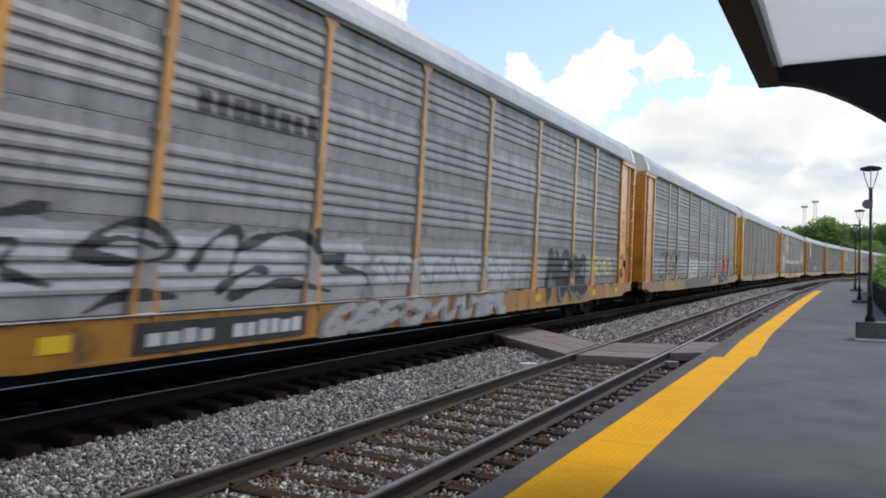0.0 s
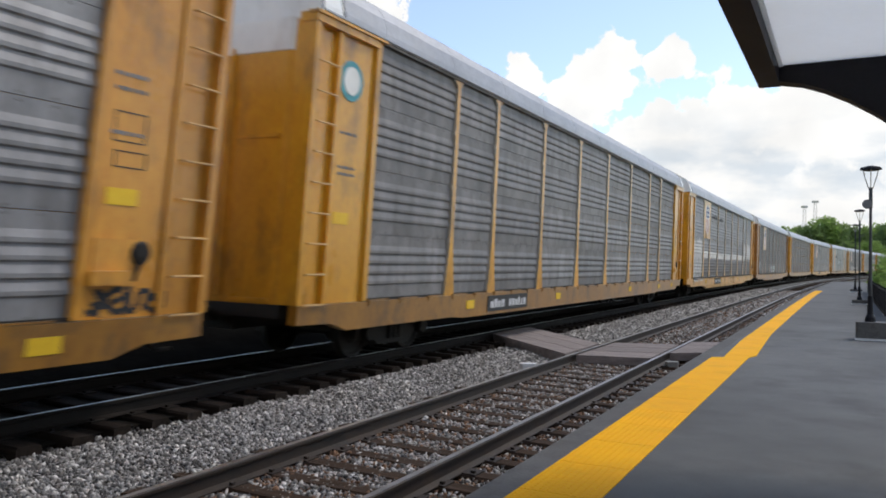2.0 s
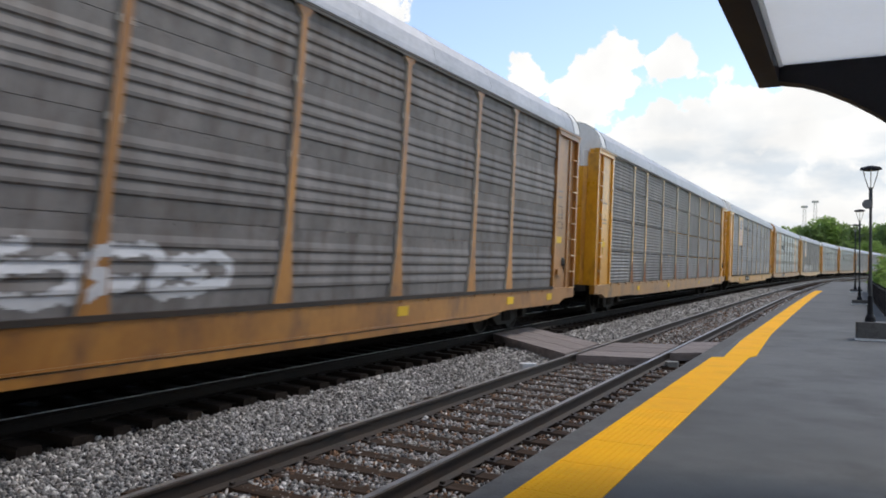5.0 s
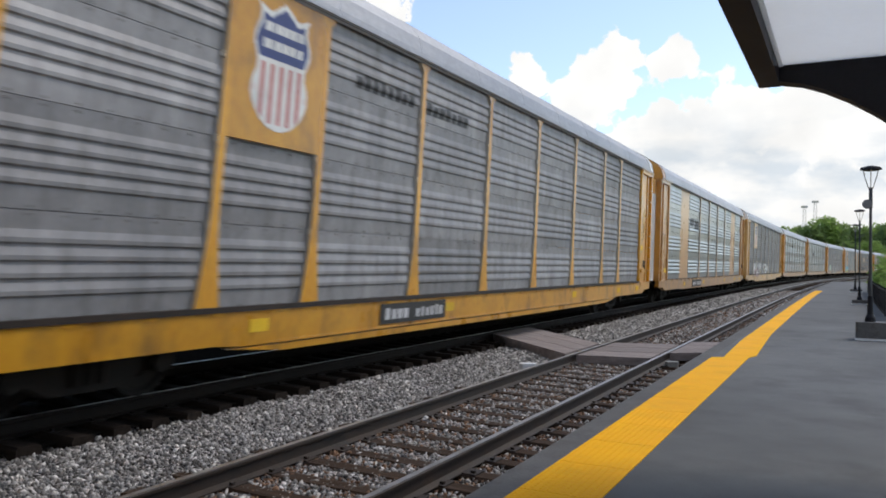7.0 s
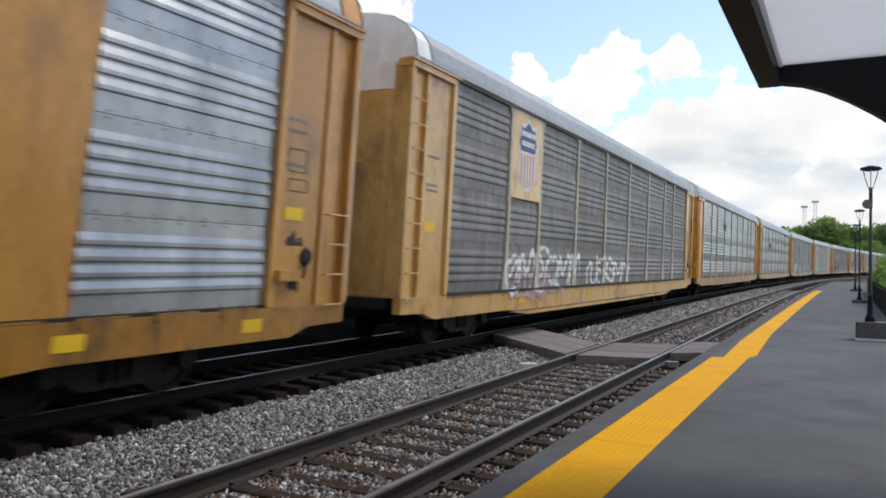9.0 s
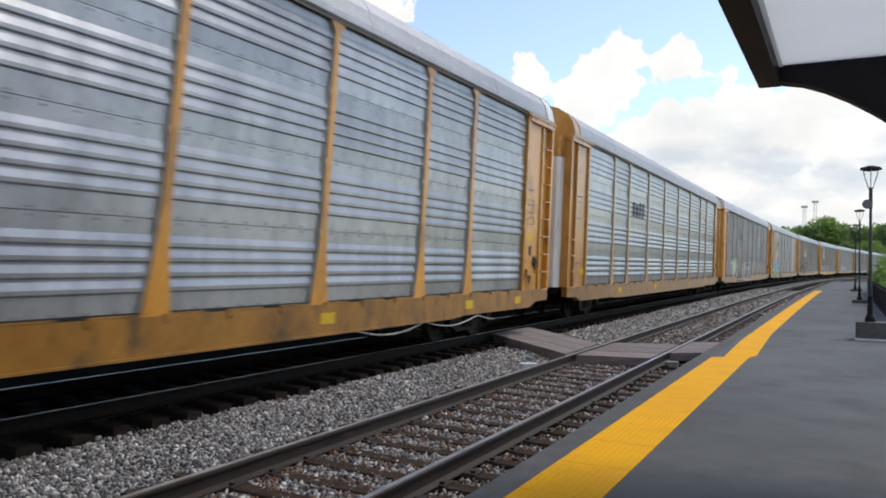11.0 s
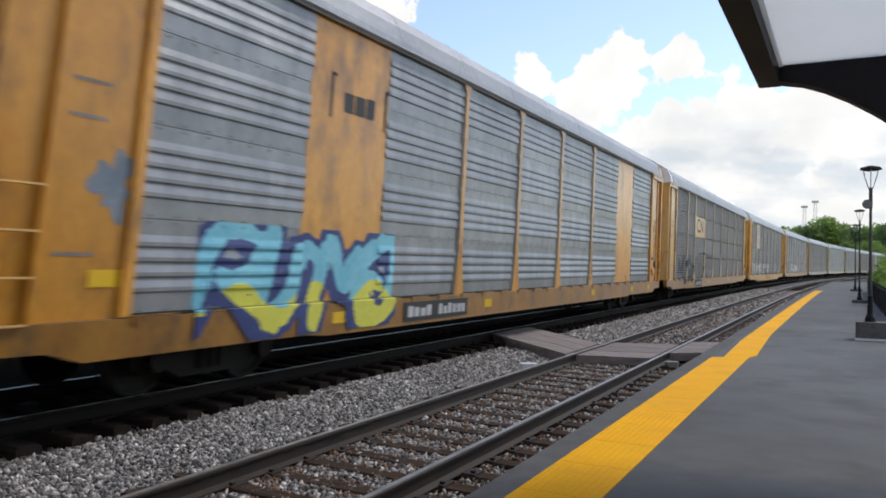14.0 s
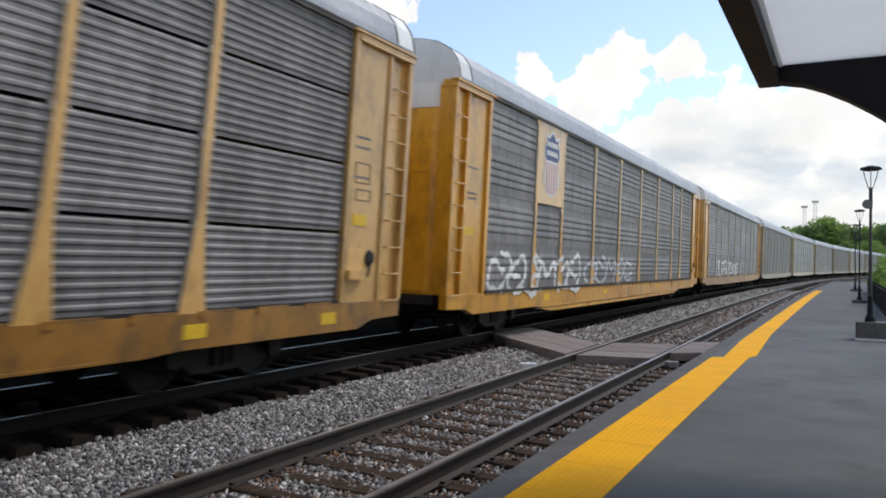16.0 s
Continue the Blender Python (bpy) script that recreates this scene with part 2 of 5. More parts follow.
# ---- shapes ----
class Shape:
    """Collects vertices and faces, each face with a material index."""

    def __init__(self):
        self.v, self.f, self.m = [], [], []

    def put(self, verts, faces, k=0):
        o = len(self.v)
        self.v += [tuple(p) for p in verts]
        self.f += [tuple(i + o for i in f) for f in faces]
        self.m += [k] * len(faces)
        return self

    def box(self, x0, x1, y0, y1, z0, z1, k=0, c=0.0):
        """A box, with its long upright corners cut by c."""
        if c <= 0:
            v = [(x, y, z) for z in (z0, z1) for x, y in ((x0, y0), (x1, y0), (x1, y1), (x0, y1))]
            return self.put(v, [(3, 2, 1, 0), (4, 5, 6, 7), (0, 1, 5, 4), (1, 2, 6, 5), (2, 3, 7, 6), (3, 0, 4, 7)], k)
        p = [(x0 + c, y0), (x1 - c, y0), (x1, y0 + c), (x1, y1 - c), (x1 - c, y1), (x0 + c, y1), (x0, y1 - c), (x0, y0 + c)]
        return self.prism(p, lambda a, b, t: (a, b, t), z0, z1, k)

    def prism(self, profile, place, t0, t1, k=0):
        """A closed profile (a, b) drawn out from t0 to t1."""
        n = len(profile)
        v = [place(a, b, t) for t in (t0, t1) for a, b in profile]
        return self.put(v, [tuple(range(n))[::-1], tuple(range(n, 2 * n))] + [(i, (i + 1) % n, n + (i + 1) % n, n + i) for i in range(n)], k)

    def tube(self, path, r, n=6, k=0):
        path = [Vector(p) for p in path]
        rs = r if isinstance(r, (list, tuple)) else [r] * len(path)
        v = []
        for i, p in enumerate(path):
            d = (path[min(i + 1, len(path) - 1)] - path[max(i - 1, 0)]).normalized()
            a = d.orthogonal().normalized()
            b = d.cross(a)
            v += [p + rs[i] * (math.cos(2 * math.pi * j / n) * a + math.sin(2 * math.pi * j / n) * b) for j in range(n)]
        f = [(i * n + j, i * n + (j + 1) % n, (i + 1) * n + (j + 1) % n, (i + 1) * n + j) for i in range(len(path) - 1) for j in range(n)]
        return self.put(v, f + [tuple(range(n))[::-1], tuple(range(len(v) - n, len(v)))], k)

    def mesh(self, name, *mats, fix=True):
        me = bpy.data.meshes.new(name)
        me.from_pydata(self.v, [], self.f)
        for m in mats:
            me.materials.append(m)
        if len(mats) > 1:
            me.polygons.foreach_set("material_index", self.m)
        if fix:
            bm = bmesh.new()
            bm.from_mesh(me)
            bmesh.ops.recalc_face_normals(bm, faces=bm.faces)
            bm.to_mesh(me)
            bm.free()
        return me


def part(name, me, parent, label="", at=(0, 0, 0), turn=0.0):
    ob = new(name, me)
    ob.parent = parent
    ob.location = at
    ob.rotation_euler = (0, 0, turn)
    return tagged(ob, label)


def thing(name, label, category, group="", kind="", me=None):
    return tagged(new(name, me), label, category, group, kind)


# ---- plan of the curving line ----
X0, GAP, CANT, FAR_Z = -3.989, 4.027, radians(1.079), 0.211
DS = 0.5
_s = np.arange(-60, 520, DS)
_k = np.where(_s < 0, 0, np.where(_s > 262, 0, -0.00018 + 1.567e-5 * _s - 5.951e-8 * _s * _s))
_th = np.cumsum(_k) * DS
_th -= np.interp(0, _s, _th)
_x, _y = np.cumsum(np.sin(_th)) * DS, np.cumsum(np.cos(_th)) * DS
_x, _y = _x - np.interp(0, _s, _x), _y - np.interp(0, _s, _y)


def heading(s):
    return float(np.interp(s, _s, _th))


def at(s, off, z):
    """A place beside the line: s along it, off to its right."""
    t = heading(s)
    return Vector((X0 + float(np.interp(s, _s, _x)) + off * math.cos(t), float(np.interp(s, _s, _y)) - off * math.sin(t), z))


def far_track(off, z):
    """Offset and height on the canted far track."""
    return -GAP + off * math.cos(CANT) + z * math.sin(CANT), FAR_Z + z * math.cos(CANT) - off * math.sin(CANT)


def near_track(off, z):
    return off * math.cos(CANT) + z * math.sin(CANT), z * math.cos(CANT) - off * math.sin(CANT)


def stations(s0, s1, near=1.0, far=4.0):
    out, s = [], s0
    while s < s1:
        out.append(s)
        s += near if -2 < s < 60 else far
    return out + [s1]


def ribbon(profile, s0, s1, k=0, closed=True, shape=None, near=1.0, far=4.0):
    """A cross-section (off, z) drawn along the line."""
    sh = shape or Shape()
    st, n = stations(s0, s1, near, far), len(profile)
    v = [at(s, o, z) for s in st for o, z in profile]
    last = n if closed else n - 1
    f = [(i * n + j, i * n + (j + 1) % n, (i + 1) * n + (j + 1) % n, (i + 1) * n + j) for i in range(len(st) - 1) for j in range(last)]
    if closed:
        f += [tuple(range(n))[::-1], tuple(range(len(v) - n, len(v)))]
    return sh.put(v, f, k)


# ---- ground, beds, platform ----
g = Shape()
for i in range(-10, 10):
    for j in range(-10, 10):
        x, y = i * 400.0, j * 400.0
        g.put([(x, y, -0.75), (x + 400, y, -0.75), (x + 400, y + 400, -0.75), (x, y + 400, -0.75)], [(0, 1, 2, 3)])
ground = thing("ground", "rough green grass land reaching the horizon", "ground", kind="structure", me=g.mesh("ground", GRASS))

fa, fb = far_track(-1.7, -0.25), far_track(1.5, -0.31)
bed_me = ribbon([(-11, -0.9), (-9.5, -0.7), fa, fb, near_track(-1.5, -0.235), near_track(1.25, -0.235), (1.62, -0.30), (1.62, -0.9)], -50, 480).mesh("ballast_bed", BED)
bed = thing("ballast_bed", "grey crushed stone bed under both tracks", "ballast", kind="structure", me=bed_me)

# strip that paints the shade under the train onto the bed
part("oily_ballast", ribbon([far_track(-1.6, -0.24), far_track(-1.6, -0.225), far_track(1.12, -0.235), far_track(1.12, -0.25)], -50, 300).mesh("oily_ballast", SHADE_BED), bed, "near-black strip painting the train's shade on the ballast")

PZ, EDGE_OFF = 0.12, 1.58
PLAT_END = 104.0
plat = thing("platform", "long dark grey asphalt station platform", "platform", kind="structure",
             me=ribbon([(EDGE_OFF + 0.28, -0.85), (EDGE_OFF + 0.28, PZ), (5.3, PZ), (5.3, -0.85)], -50, PLAT_END).mesh("platform", ASPHALT))
part("platform_apron", ribbon([(5.302, -0.85), (5.302, PZ), (11, PZ), (11, -0.85)], -50, 26.5).mesh("platform_apron", ASPHALT), plat)
part("platform_edge", ribbon([(EDGE_OFF, -0.85), (EDGE_OFF, PZ - 0.02), (EDGE_OFF + 0.015, PZ - 0.004), (EDGE_OFF + 0.278, PZ - 0.004), (EDGE_OFF + 0.278, -0.85)], -50, PLAT_END).mesh("platform_edge", EDGE), plat, "weathered concrete platform edge")


# ---- tracks ----
def rail_profile(place, side):
    c = 0.7525 * side
    half = [(0.075, -0.175), (0.075, -0.165), (0.012, -0.145), (0.010, -0.05), (0.036, -0.035), (0.036, -0.008), (0.028, 0.0)]
    p = [(c - a, z) for a, z in half] + [(c + a, z) for a, z in half[::-1]]
    return [place(o, z) for o, z in p]


TIE_S = []


def build_track(place, label, near_s, tie_label):
    tr = thing("railway_track", label, "railway track", "parallel railway tracks", "structure")
    for side in (-1, 1):
        me = ribbon(rail_profile(place, side), -50, 480).mesh("rail", RUST if near_s else SHADE_RAIL)
        part("rail", me, tr, "brown rusty steel rail with a worn top" if near_s else "steel rail coloured near black for the train's shade")
        c = 0.7525 * side
        w = 0.026 if near_s else 0.015
        top = [place(c - w, 0.0012), place(c - w, 0.003), place(c + w, 0.003), place(c + w, 0.0012)]
        part("running_surface", ribbon(top, -50, 480).mesh("running_surface", RAILTOP), tr, "bright polished running surface of the rail")
    rnd = random.Random(5 if near_s else 9)
    tie_mesh = []
    for v in range(4):
        sh = Shape()
        w, e = 0.112 + 0.006 * v, 0.02
        prof = [(-w, -0.20), (w, -0.20), (w, -0.02), (w - e, 0), (-w + e, 0.004 * v), (-w, -0.022)]
        sh.prism(prof, lambda a, b, t: (t, a, b), -1.3, 1.3)
        for sd in (-0.7525, 0.7525):
            sh.box(sd - 0.18, sd + 0.18, -0.1, 0.1, 0.001, 0.016, 1)
            for q in (-0.13, 0.13):
                sh.box(sd + q - 0.02, sd + q + 0.02, -0.06, -0.03, 0.016, 0.04, 1)
        tie_mesh.append(sh.mesh("tie", TIE if near_s else SHADE_TIE, RUST if near_s else SHADE_RAIL))
    rest = Shape()
    s = -20.0
    while s < 300:
        off, z = place(0, -0.178)
        p = at(s, off + rnd.uniform(-0.05, 0.05), z)
        tilt = -heading(s) + rnd.uniform(-0.03, 0.03)
        if near_s:
            TIE_S.append(s)
        if s < 110:
            ob = part("tie", tie_mesh[rnd.randrange(4)], tr, "", p)
            ob.rotation_euler = (0, CANT, tilt)
        else:
            m = Matrix.Translation(p) @ Matrix.Rotation(tilt, 4, "Z")
            b = Shape().box(-1.3, 1.3, -0.11, 0.11, -0.2, 0)
            rest.put([m @ Vector(q) for q in b.v], b.f)
        s += rnd.uniform(0.47, 0.55)
    far_ties = part("distant_ties", rest.mesh("distant_ties", TIE), tr)
    tagged(far_ties, kind="stuff")
    return tr


build_track(near_track, "empty rusty railway track beside the platform", True, "")
build_track(far_track, "rusty railway track under the passing train", False, "")


# ---- the train ----
PITCH_CAR, SPEED, GAP_T0 = 28.66, 24.23, 7.40 + 24.23 * 2.0
HALF = 13.53
SIDE, SILL_LO, SILL_HI, EAVE = 1.579, 0.56, 1.00, 5.06
BAYS = [2.85, 1.9, 2.85, 2.85, 2.85, 2.85, 2.85, 1.9, 2.85]
END = (2 * HALF - sum(BAYS)) / 2
BAYS_WIDE = BAYS


def bay_edges(bays):
    out = [-HALF + END]
    for b in bays:
        out.append(out[-1] + b)
    return out


EDGES, EDGES_WIDE = bay_edges(BAYS), bay_edges(BAYS_WIDE)
PANEL_H = (EAVE - SILL_HI - 0.04) / 4
PLANE = SIDE - 0.085
cache = {}


def rib_profile(kind):
    """The outer line of one sheet (out, up)."""
    pts = [(0.0, 0.012 if kind == "seam" else 0.0)]
    if kind == "rib":
        for z in (0.27, 0.43, 0.59, 0.75):
            pts += [(0, z - 0.060), (0.020, z - 0.040), (0.021, z + 0.002), (0, z + 0.078)]
    elif kind == "seam":
        z = 0.06
        while z < PANEL_H - 0.1:
            pts += [(0, z), (0.018, z + 0.02), (0.018, z + 0.045), (0, z + 0.065)]
            z += 0.105
    pts.append((0.0, PANEL_H - (0.03 if kind == "seam" else 0.008)))
    return pts


def panel_mesh(kind, length, material, rows=1):
    key = (kind, length, material.name, rows)
    if key not in cache:
        sh = Shape()
        p = [(a, b + r * PANEL_H) for r in range(rows) for a, b in rib_profile(kind)]
        p = p + [(-0.02, p[-1][1]), (-0.02, p[0][1])]
        sh.prism(p, lambda a, b, t: (a, t, b), -length / 2 + 0.05, length / 2 - 0.05)
        if kind == "rib":
            y = -length / 2 + 0.22
            while y < length / 2 - 0.15:
                for r in range(rows):
                    for dz in (0.028, PANEL_H - 0.045):
                        sh.box(-0.005, 0.006, y, y + 0.035, dz + r * PANEL_H - 0.011, dz + r * PANEL_H + 0.011, 1)
                y += 0.36
        cache[key] = sh.mesh("side_panel", material, GALV_BROWN)
    return cache[key]


def post_mesh(material, foot=True):
    key = ("post", material.name, foot)
    if key not in cache:
        sh = Shape()
        z0, z1 = SILL_HI - 0.03, EAVE - 0.03
        w, f = 0.068, 0.20 if foot else 0.10
        p = [(-f, z0), (f, z0), (f * 0.92, z0 + 0.14), (w + 0.03, z0 + 0.75), (w, z0 + 1.1), (w - 0.01, z1 - 0.16), (w + 0.09, z1 - 0.06), (w + 0.09, z1), (-w - 0.09, z1), (-w - 0.09, z1 - 0.06), (-w + 0.01, z1 - 0.16), (-w, z0 + 1.1), (-w - 0.03, z0 + 0.75), (-f * 0.92, z0 + 0.14)]
        sh.prism(p, lambda a, b, t: (t, a, b), PLANE - 0.03, SIDE - 0.033, 1)
        sh.m[1] = 0
        for z in (SILL_HI + PANEL_H, SILL_HI + 2 * PANEL_H, SILL_HI + 3 * PANEL_H):
            sh.box(PLANE, SIDE - 0.045, -0.10, 0.10, z - 0.04, z + 0.04, 1)
        cache[key] = sh.mesh("post", material, DUST)
    return cache[key]


ROOF_LINE = [(1.60, 5.05), (1.585, 5.16), (1.52, 5.40), (1.36, 5.62), (1.08, 5.79), (0.7, 5.88), (0.35, 5.92), (0.0, 5.935)]


def roof_mesh():
    if "roof" not in cache:
        sh = Shape()
        out = ROOF_LINE + [(-a, z) for a, z in ROOF_LINE[-2::-1]]
        inn = [(a * 0.97, z - 0.05) for a, z in out[::-1]]
        ring, st = [], []
        y, i = -HALF + 0.6, 0
        while y < HALF - 0.6:
            y1 = min(y + 1.2, HALF - 0.6)
            lift = 0.004 * (i % 2)
            st += [(y, lift), (y1, lift)]
            y, i = y1, i + 1
        for y, lift in st:
            ring += [(a * (1 + lift * 0.3), y, z + lift) for a, z in out] + [(a, y, z) for a, z in inn]
        n = len(out) + len(inn)
        sh.put(ring, [(i * n + j, i * n + (j + 1) % n, (i + 1) * n + (j + 1) % n, (i + 1) * n + j) for i in range(len(st) - 1) for j in range(n)] + [tuple(range(n))[::-1], tuple(range(len(ring) - n, len(ring)))])
        cache["roof"] = sh.mesh("roof", ROOF)
    return cache["roof"]


def sill_mesh(material, plate):
    key = ("sill", material.name, plate)
    if key not in cache:
        sh = Shape()
        p = [(-HALF + 0.05, SILL_HI), (-HALF + 0.05, 0.74), (-12.7, 0.72), (-12.3, 0.60), (-8.9, 0.60), (-8.4, SILL_LO), (8.4, SILL_LO), (8.9, 0.60), (12.3, 0.60), (12.7, 0.72), (HALF - 0.05, 0.74), (HALF - 0.05, SILL_HI)]
        sh.prism(p, lambda a, b, t: (t, a, b), SIDE - 0.16, SIDE - 0.01)
        y = EDGES[0] + 0.1
        while y < EDGES[-1]:
            sh.box(SIDE - 0.05, SIDE + 0.005, y, y + 0.10, SILL_HI - 0.06, SILL_HI + 0.022)
            sh.box(SIDE - 0.045, SIDE - 0.02, y + 0.10, y + 0.62, SILL_HI + 0.006, SILL_HI + 0.026)
            y += 0.95
        sh.box(SIDE - 0.02, SIDE + 0.004, -7.9, 7.9, SILL_LO, SILL_LO + 0.03)
        cache[key] = sh.mesh("side_sill", material)
    return cache[key]


def end_section_meshes(material):
    """The yellow end bay of the side, from the bay's edge (y 0) outwards (y to END)."""
    z0, z1 = SILL_HI + 0.004, EAVE
    boxes = (("end_plate", (PLANE - 0.04, PLANE + 0.02, 0.0, END - 0.62, z0, z1)), ("end_channel", (PLANE - 0.05, SIDE - 0.01, -0.06, 0.07, z0 + 0.01, z1 - 0.05)),
             ("ladder_recess", (PLANE - 0.10, PLANE - 0.02, END - 0.66, END - 0.1, z0, z1 - 0.1)), ("end_channel", (PLANE - 0.10, SIDE - 0.03, END - 0.70, END - 0.61, z0, z1 - 0.11)),
             ("corner_post", (PLANE - 0.26, SIDE - 0.005, END - 0.13, END - 0.02, z0, z1 - 0.12)), ("end_header", (PLANE - 0.2, SIDE + 0.01, 0.02, END, z1 - 0.17, z1 - 0.03)),
             ("header_bracket", (PLANE - 0.05, SIDE + 0.035, -0.16, END + 0.02, z1 - 0.06, z1 - 0.02)))
    return [(nm, Shape().box(*q)) for nm, q in boxes]


def door_meshes(material, cap):
    """One curved leaf of the end doors, from the corner to the middle; y outwards from the car's middle."""
    arc = [(1.33, HALF - 0.35), (1.31, HALF - 0.20), (1.24, HALF - 0.09), (1.10, HALF - 0.03), (0.02, HALF)]
    if material is WHITE:   # the white doors stand proud of the corner posts
        arc = [(1.36, HALF - 0.35), (1.36, HALF + 0.30), (1.31, HALF + 0.38), (1.20, HALF + 0.40), (0.02, HALF + 0.43)]
    inn = [(x - 0.05, y - 0.06) for x, y in arc[::-1]]
    top = 4.42 if material is WHITE else 4.52
    out = [("end_door", Shape().prism(arc + inn, lambda a, b, t: (a, b, t), 1.0, top), material), ("door_head", Shape().prism(arc + inn, lambda a, b, t: (a, b, t), top + 0.01, 5.0), cap)]
    if material is WHITE:
        out.append(("door_seam", Shape().box(0.78, 0.83, HALF + 0.40, HALF + 0.432, 1.0, top), GALV_DARK))
        out.append(("door_seam", Shape().box(1.02, 1.05, HALF + 0.40, HALF + 0.425, 1.0, top), GALV_DARK))
        for z, w in ((3.62, 0.16), (3.52, 0.12), (3.42, 0.14), (2.05, 0.15), (1.95, 0.15), (1.85, 0.10)):
            out.append(("door_stencil", Shape().box(0.86, 0.86 + w, HALF + 0.405, HALF + 0.428, z, z + 0.05), PLATE))
    for z in (1.03, 3.3):
        out.append(("door_bar", Shape().box(0.1, 1.08, HALF - 0.035, HALF - 0.005, z, z + 0.05), material))
    for x in (0.18,):
        out.append(("lock_rod", Shape().tube([(x, HALF + 0.045, 1.1), (x, HALF + 0.045, 4.6)], 0.025), material))
    return out


def cap_mesh(material):
    key = ("cap", material.name)
    if key not in cache:
        sh = Shape()
        line = ROOF_LINE + [(-a, z) for a, z in ROOF_LINE[-2::-1]]
        prof = [(a * 1.001, z + 0.002) for a, z in line] + [(-1.5, 4.98), (1.5, 4.98)]
        sh.prism(prof, lambda a, b, t: (a, t, b), HALF - 0.598, HALF - 0.06)
        cache[key] = sh.mesh("roof_end_cap", material)
    return cache[key]


def rim_mesh():
    if "rim" not in cache:
        line = ROOF_LINE + [(-a, z) for a, z in ROOF_LINE[-2::-1]]
        sh = Shape()
        out, inn = [(a * 1.006, z + 0.012) for a, z in line], [(a * 0.95, z - 0.05) for a, z in line]
        n = len(line)
        v = [(a, y, z) for y in (HALF - 0.10, HALF - 0.075) for a, z in out + inn[::-1]]
        m = 2 * n
        sh.put(v, [(j, (j + 1) % m, m + (j + 1) % m, m + j) for j in range(m)] + [(k + j, k + j + 1, k + m - 2 - j, k + m - 1 - j) for k in (0, m) for j in range(n - 1)])
        cache["rim"] = sh.mesh("roof_rim", GRIME)
    return cache["rim"]


def rung_mesh():
    if "rung" not in cache:
        sh = Shape().tube([(SIDE - 0.04, -0.22, 0), (SIDE + 0.02, -0.22, 0), (SIDE + 0.02, 0.22, 0), (SIDE - 0.04, 0.22, 0)], 0.014, 5)
        cache["rung"] = sh.mesh("rung", YEL_PALE)
    return cache["rung"]


def wheel_mesh():
    if "wheel" not in cache:
        sh = Shape()
        n = 28
        prof = [(-0.07, 0.05), (-0.07, 0.14), (-0.02, 0.20), (-0.02, 0.34), (-0.065, 0.38), (-0.065, 0.42), (0.045, 0.43), (0.07, 0.455), (0.07, 0.38), (0.02, 0.34), (0.02, 0.2), (0.07, 0.14), (0.07, 0.05)]
        v = [(x, r * math.cos(2 * math.pi * j / n), r * math.sin(2 * math.pi * j / n)) for j in range(n) for x, r in prof]
        m = len(prof)
        f = [(j * m + i, j * m + (i + 1) % m, ((j + 1) % n) * m + (i + 1) % m, ((j + 1) % n) * m + i) for j in range(n) for i in range(m)]
        cache["wheel"] = sh.put(v, f).mesh("wheel", GRIME)
    return cache["wheel"]


def truck_meshes():
    if "truck" not in cache:
        sf = Shape()
        prof = [(-1.15, 0.34), (-1.15, 0.58), (-0.75, 0.62), (-0.45, 0.74), (0.45, 0.74), (0.75, 0.62), (1.15, 0.58), (1.15, 0.34), (0.7, 0.34), (0.45, 0.2), (-0.45, 0.2), (-0.7, 0.34)]
        sf.prism(prof, lambda a, b, t: (t, a, b), 0.90, 1.04)
        for y in (-0.88, 0.88):
            sf.tube([(1.02, y, 0.44), (1.16, y, 0.44)], 0.13, 12)
        for y in (-0.15, 0.0, 0.15):
            sf.tube([(1.05, y, 0.28), (1.05, y, 0.62)], 0.06, 8)
        bo = Shape().box(-0.95, 0.95, -0.2, 0.2, 0.42, 0.68)
        for y in (-0.88, 0.88):
            bo.tube([(-0.95, y, 0.43), (0.95, y, 0.43)], 0.075, 10)
        cache["truck"] = sf.mesh("side_frame", GRIME), bo.mesh("bolster", GRIME)
    return cache["truck"]


def under_mesh():
    if "under" not in cache:
        sh = Shape().box(-0.33, 0.33, -HALF + 0.2, HALF - 0.2, 0.6, 1.0)
        sh.box(-1.40, 1.40, -HALF + 0.1, HALF - 0.1, 0.99, 1.06)
        for y in range(-12, 13, 2):
            sh.box(-1.38, 1.38, y - 0.06, y + 0.06, 0.86, 1.0)
        sh.tube([(0.75, -3.5, 0.72), (0.75, -1.2, 0.72)], 0.2, 12)
        sh.box(0.6, 1.1, 2.0, 2.7, 0.55, 0.9)
        cache["under"] = sh.mesh("underframe", GRIME)
    return cache["under"]


def coupler_mesh():
    if "coupler" not in cache:
        sh = Shape().box(-0.09, 0.09, HALF - 0.1, HALF + 0.55, 0.72, 0.92)
        sh.box(-0.2, 0.2, HALF + 0.5, HALF + 0.78, 0.66, 0.98, c=0.06)
        sh.tube([(0.35, HALF + 0.1, 0.75), (0.4, HALF + 0.4, 0.45), (0.25, HALF + 0.75, 0.42)], 0.03, 6)
        sh.box(-1.3, 1.3, HALF - 0.12, HALF + 0.02, 0.82, 1.0)
        cache["coupler"] = sh.mesh("coupler", GRIME)
    return cache["coupler"]




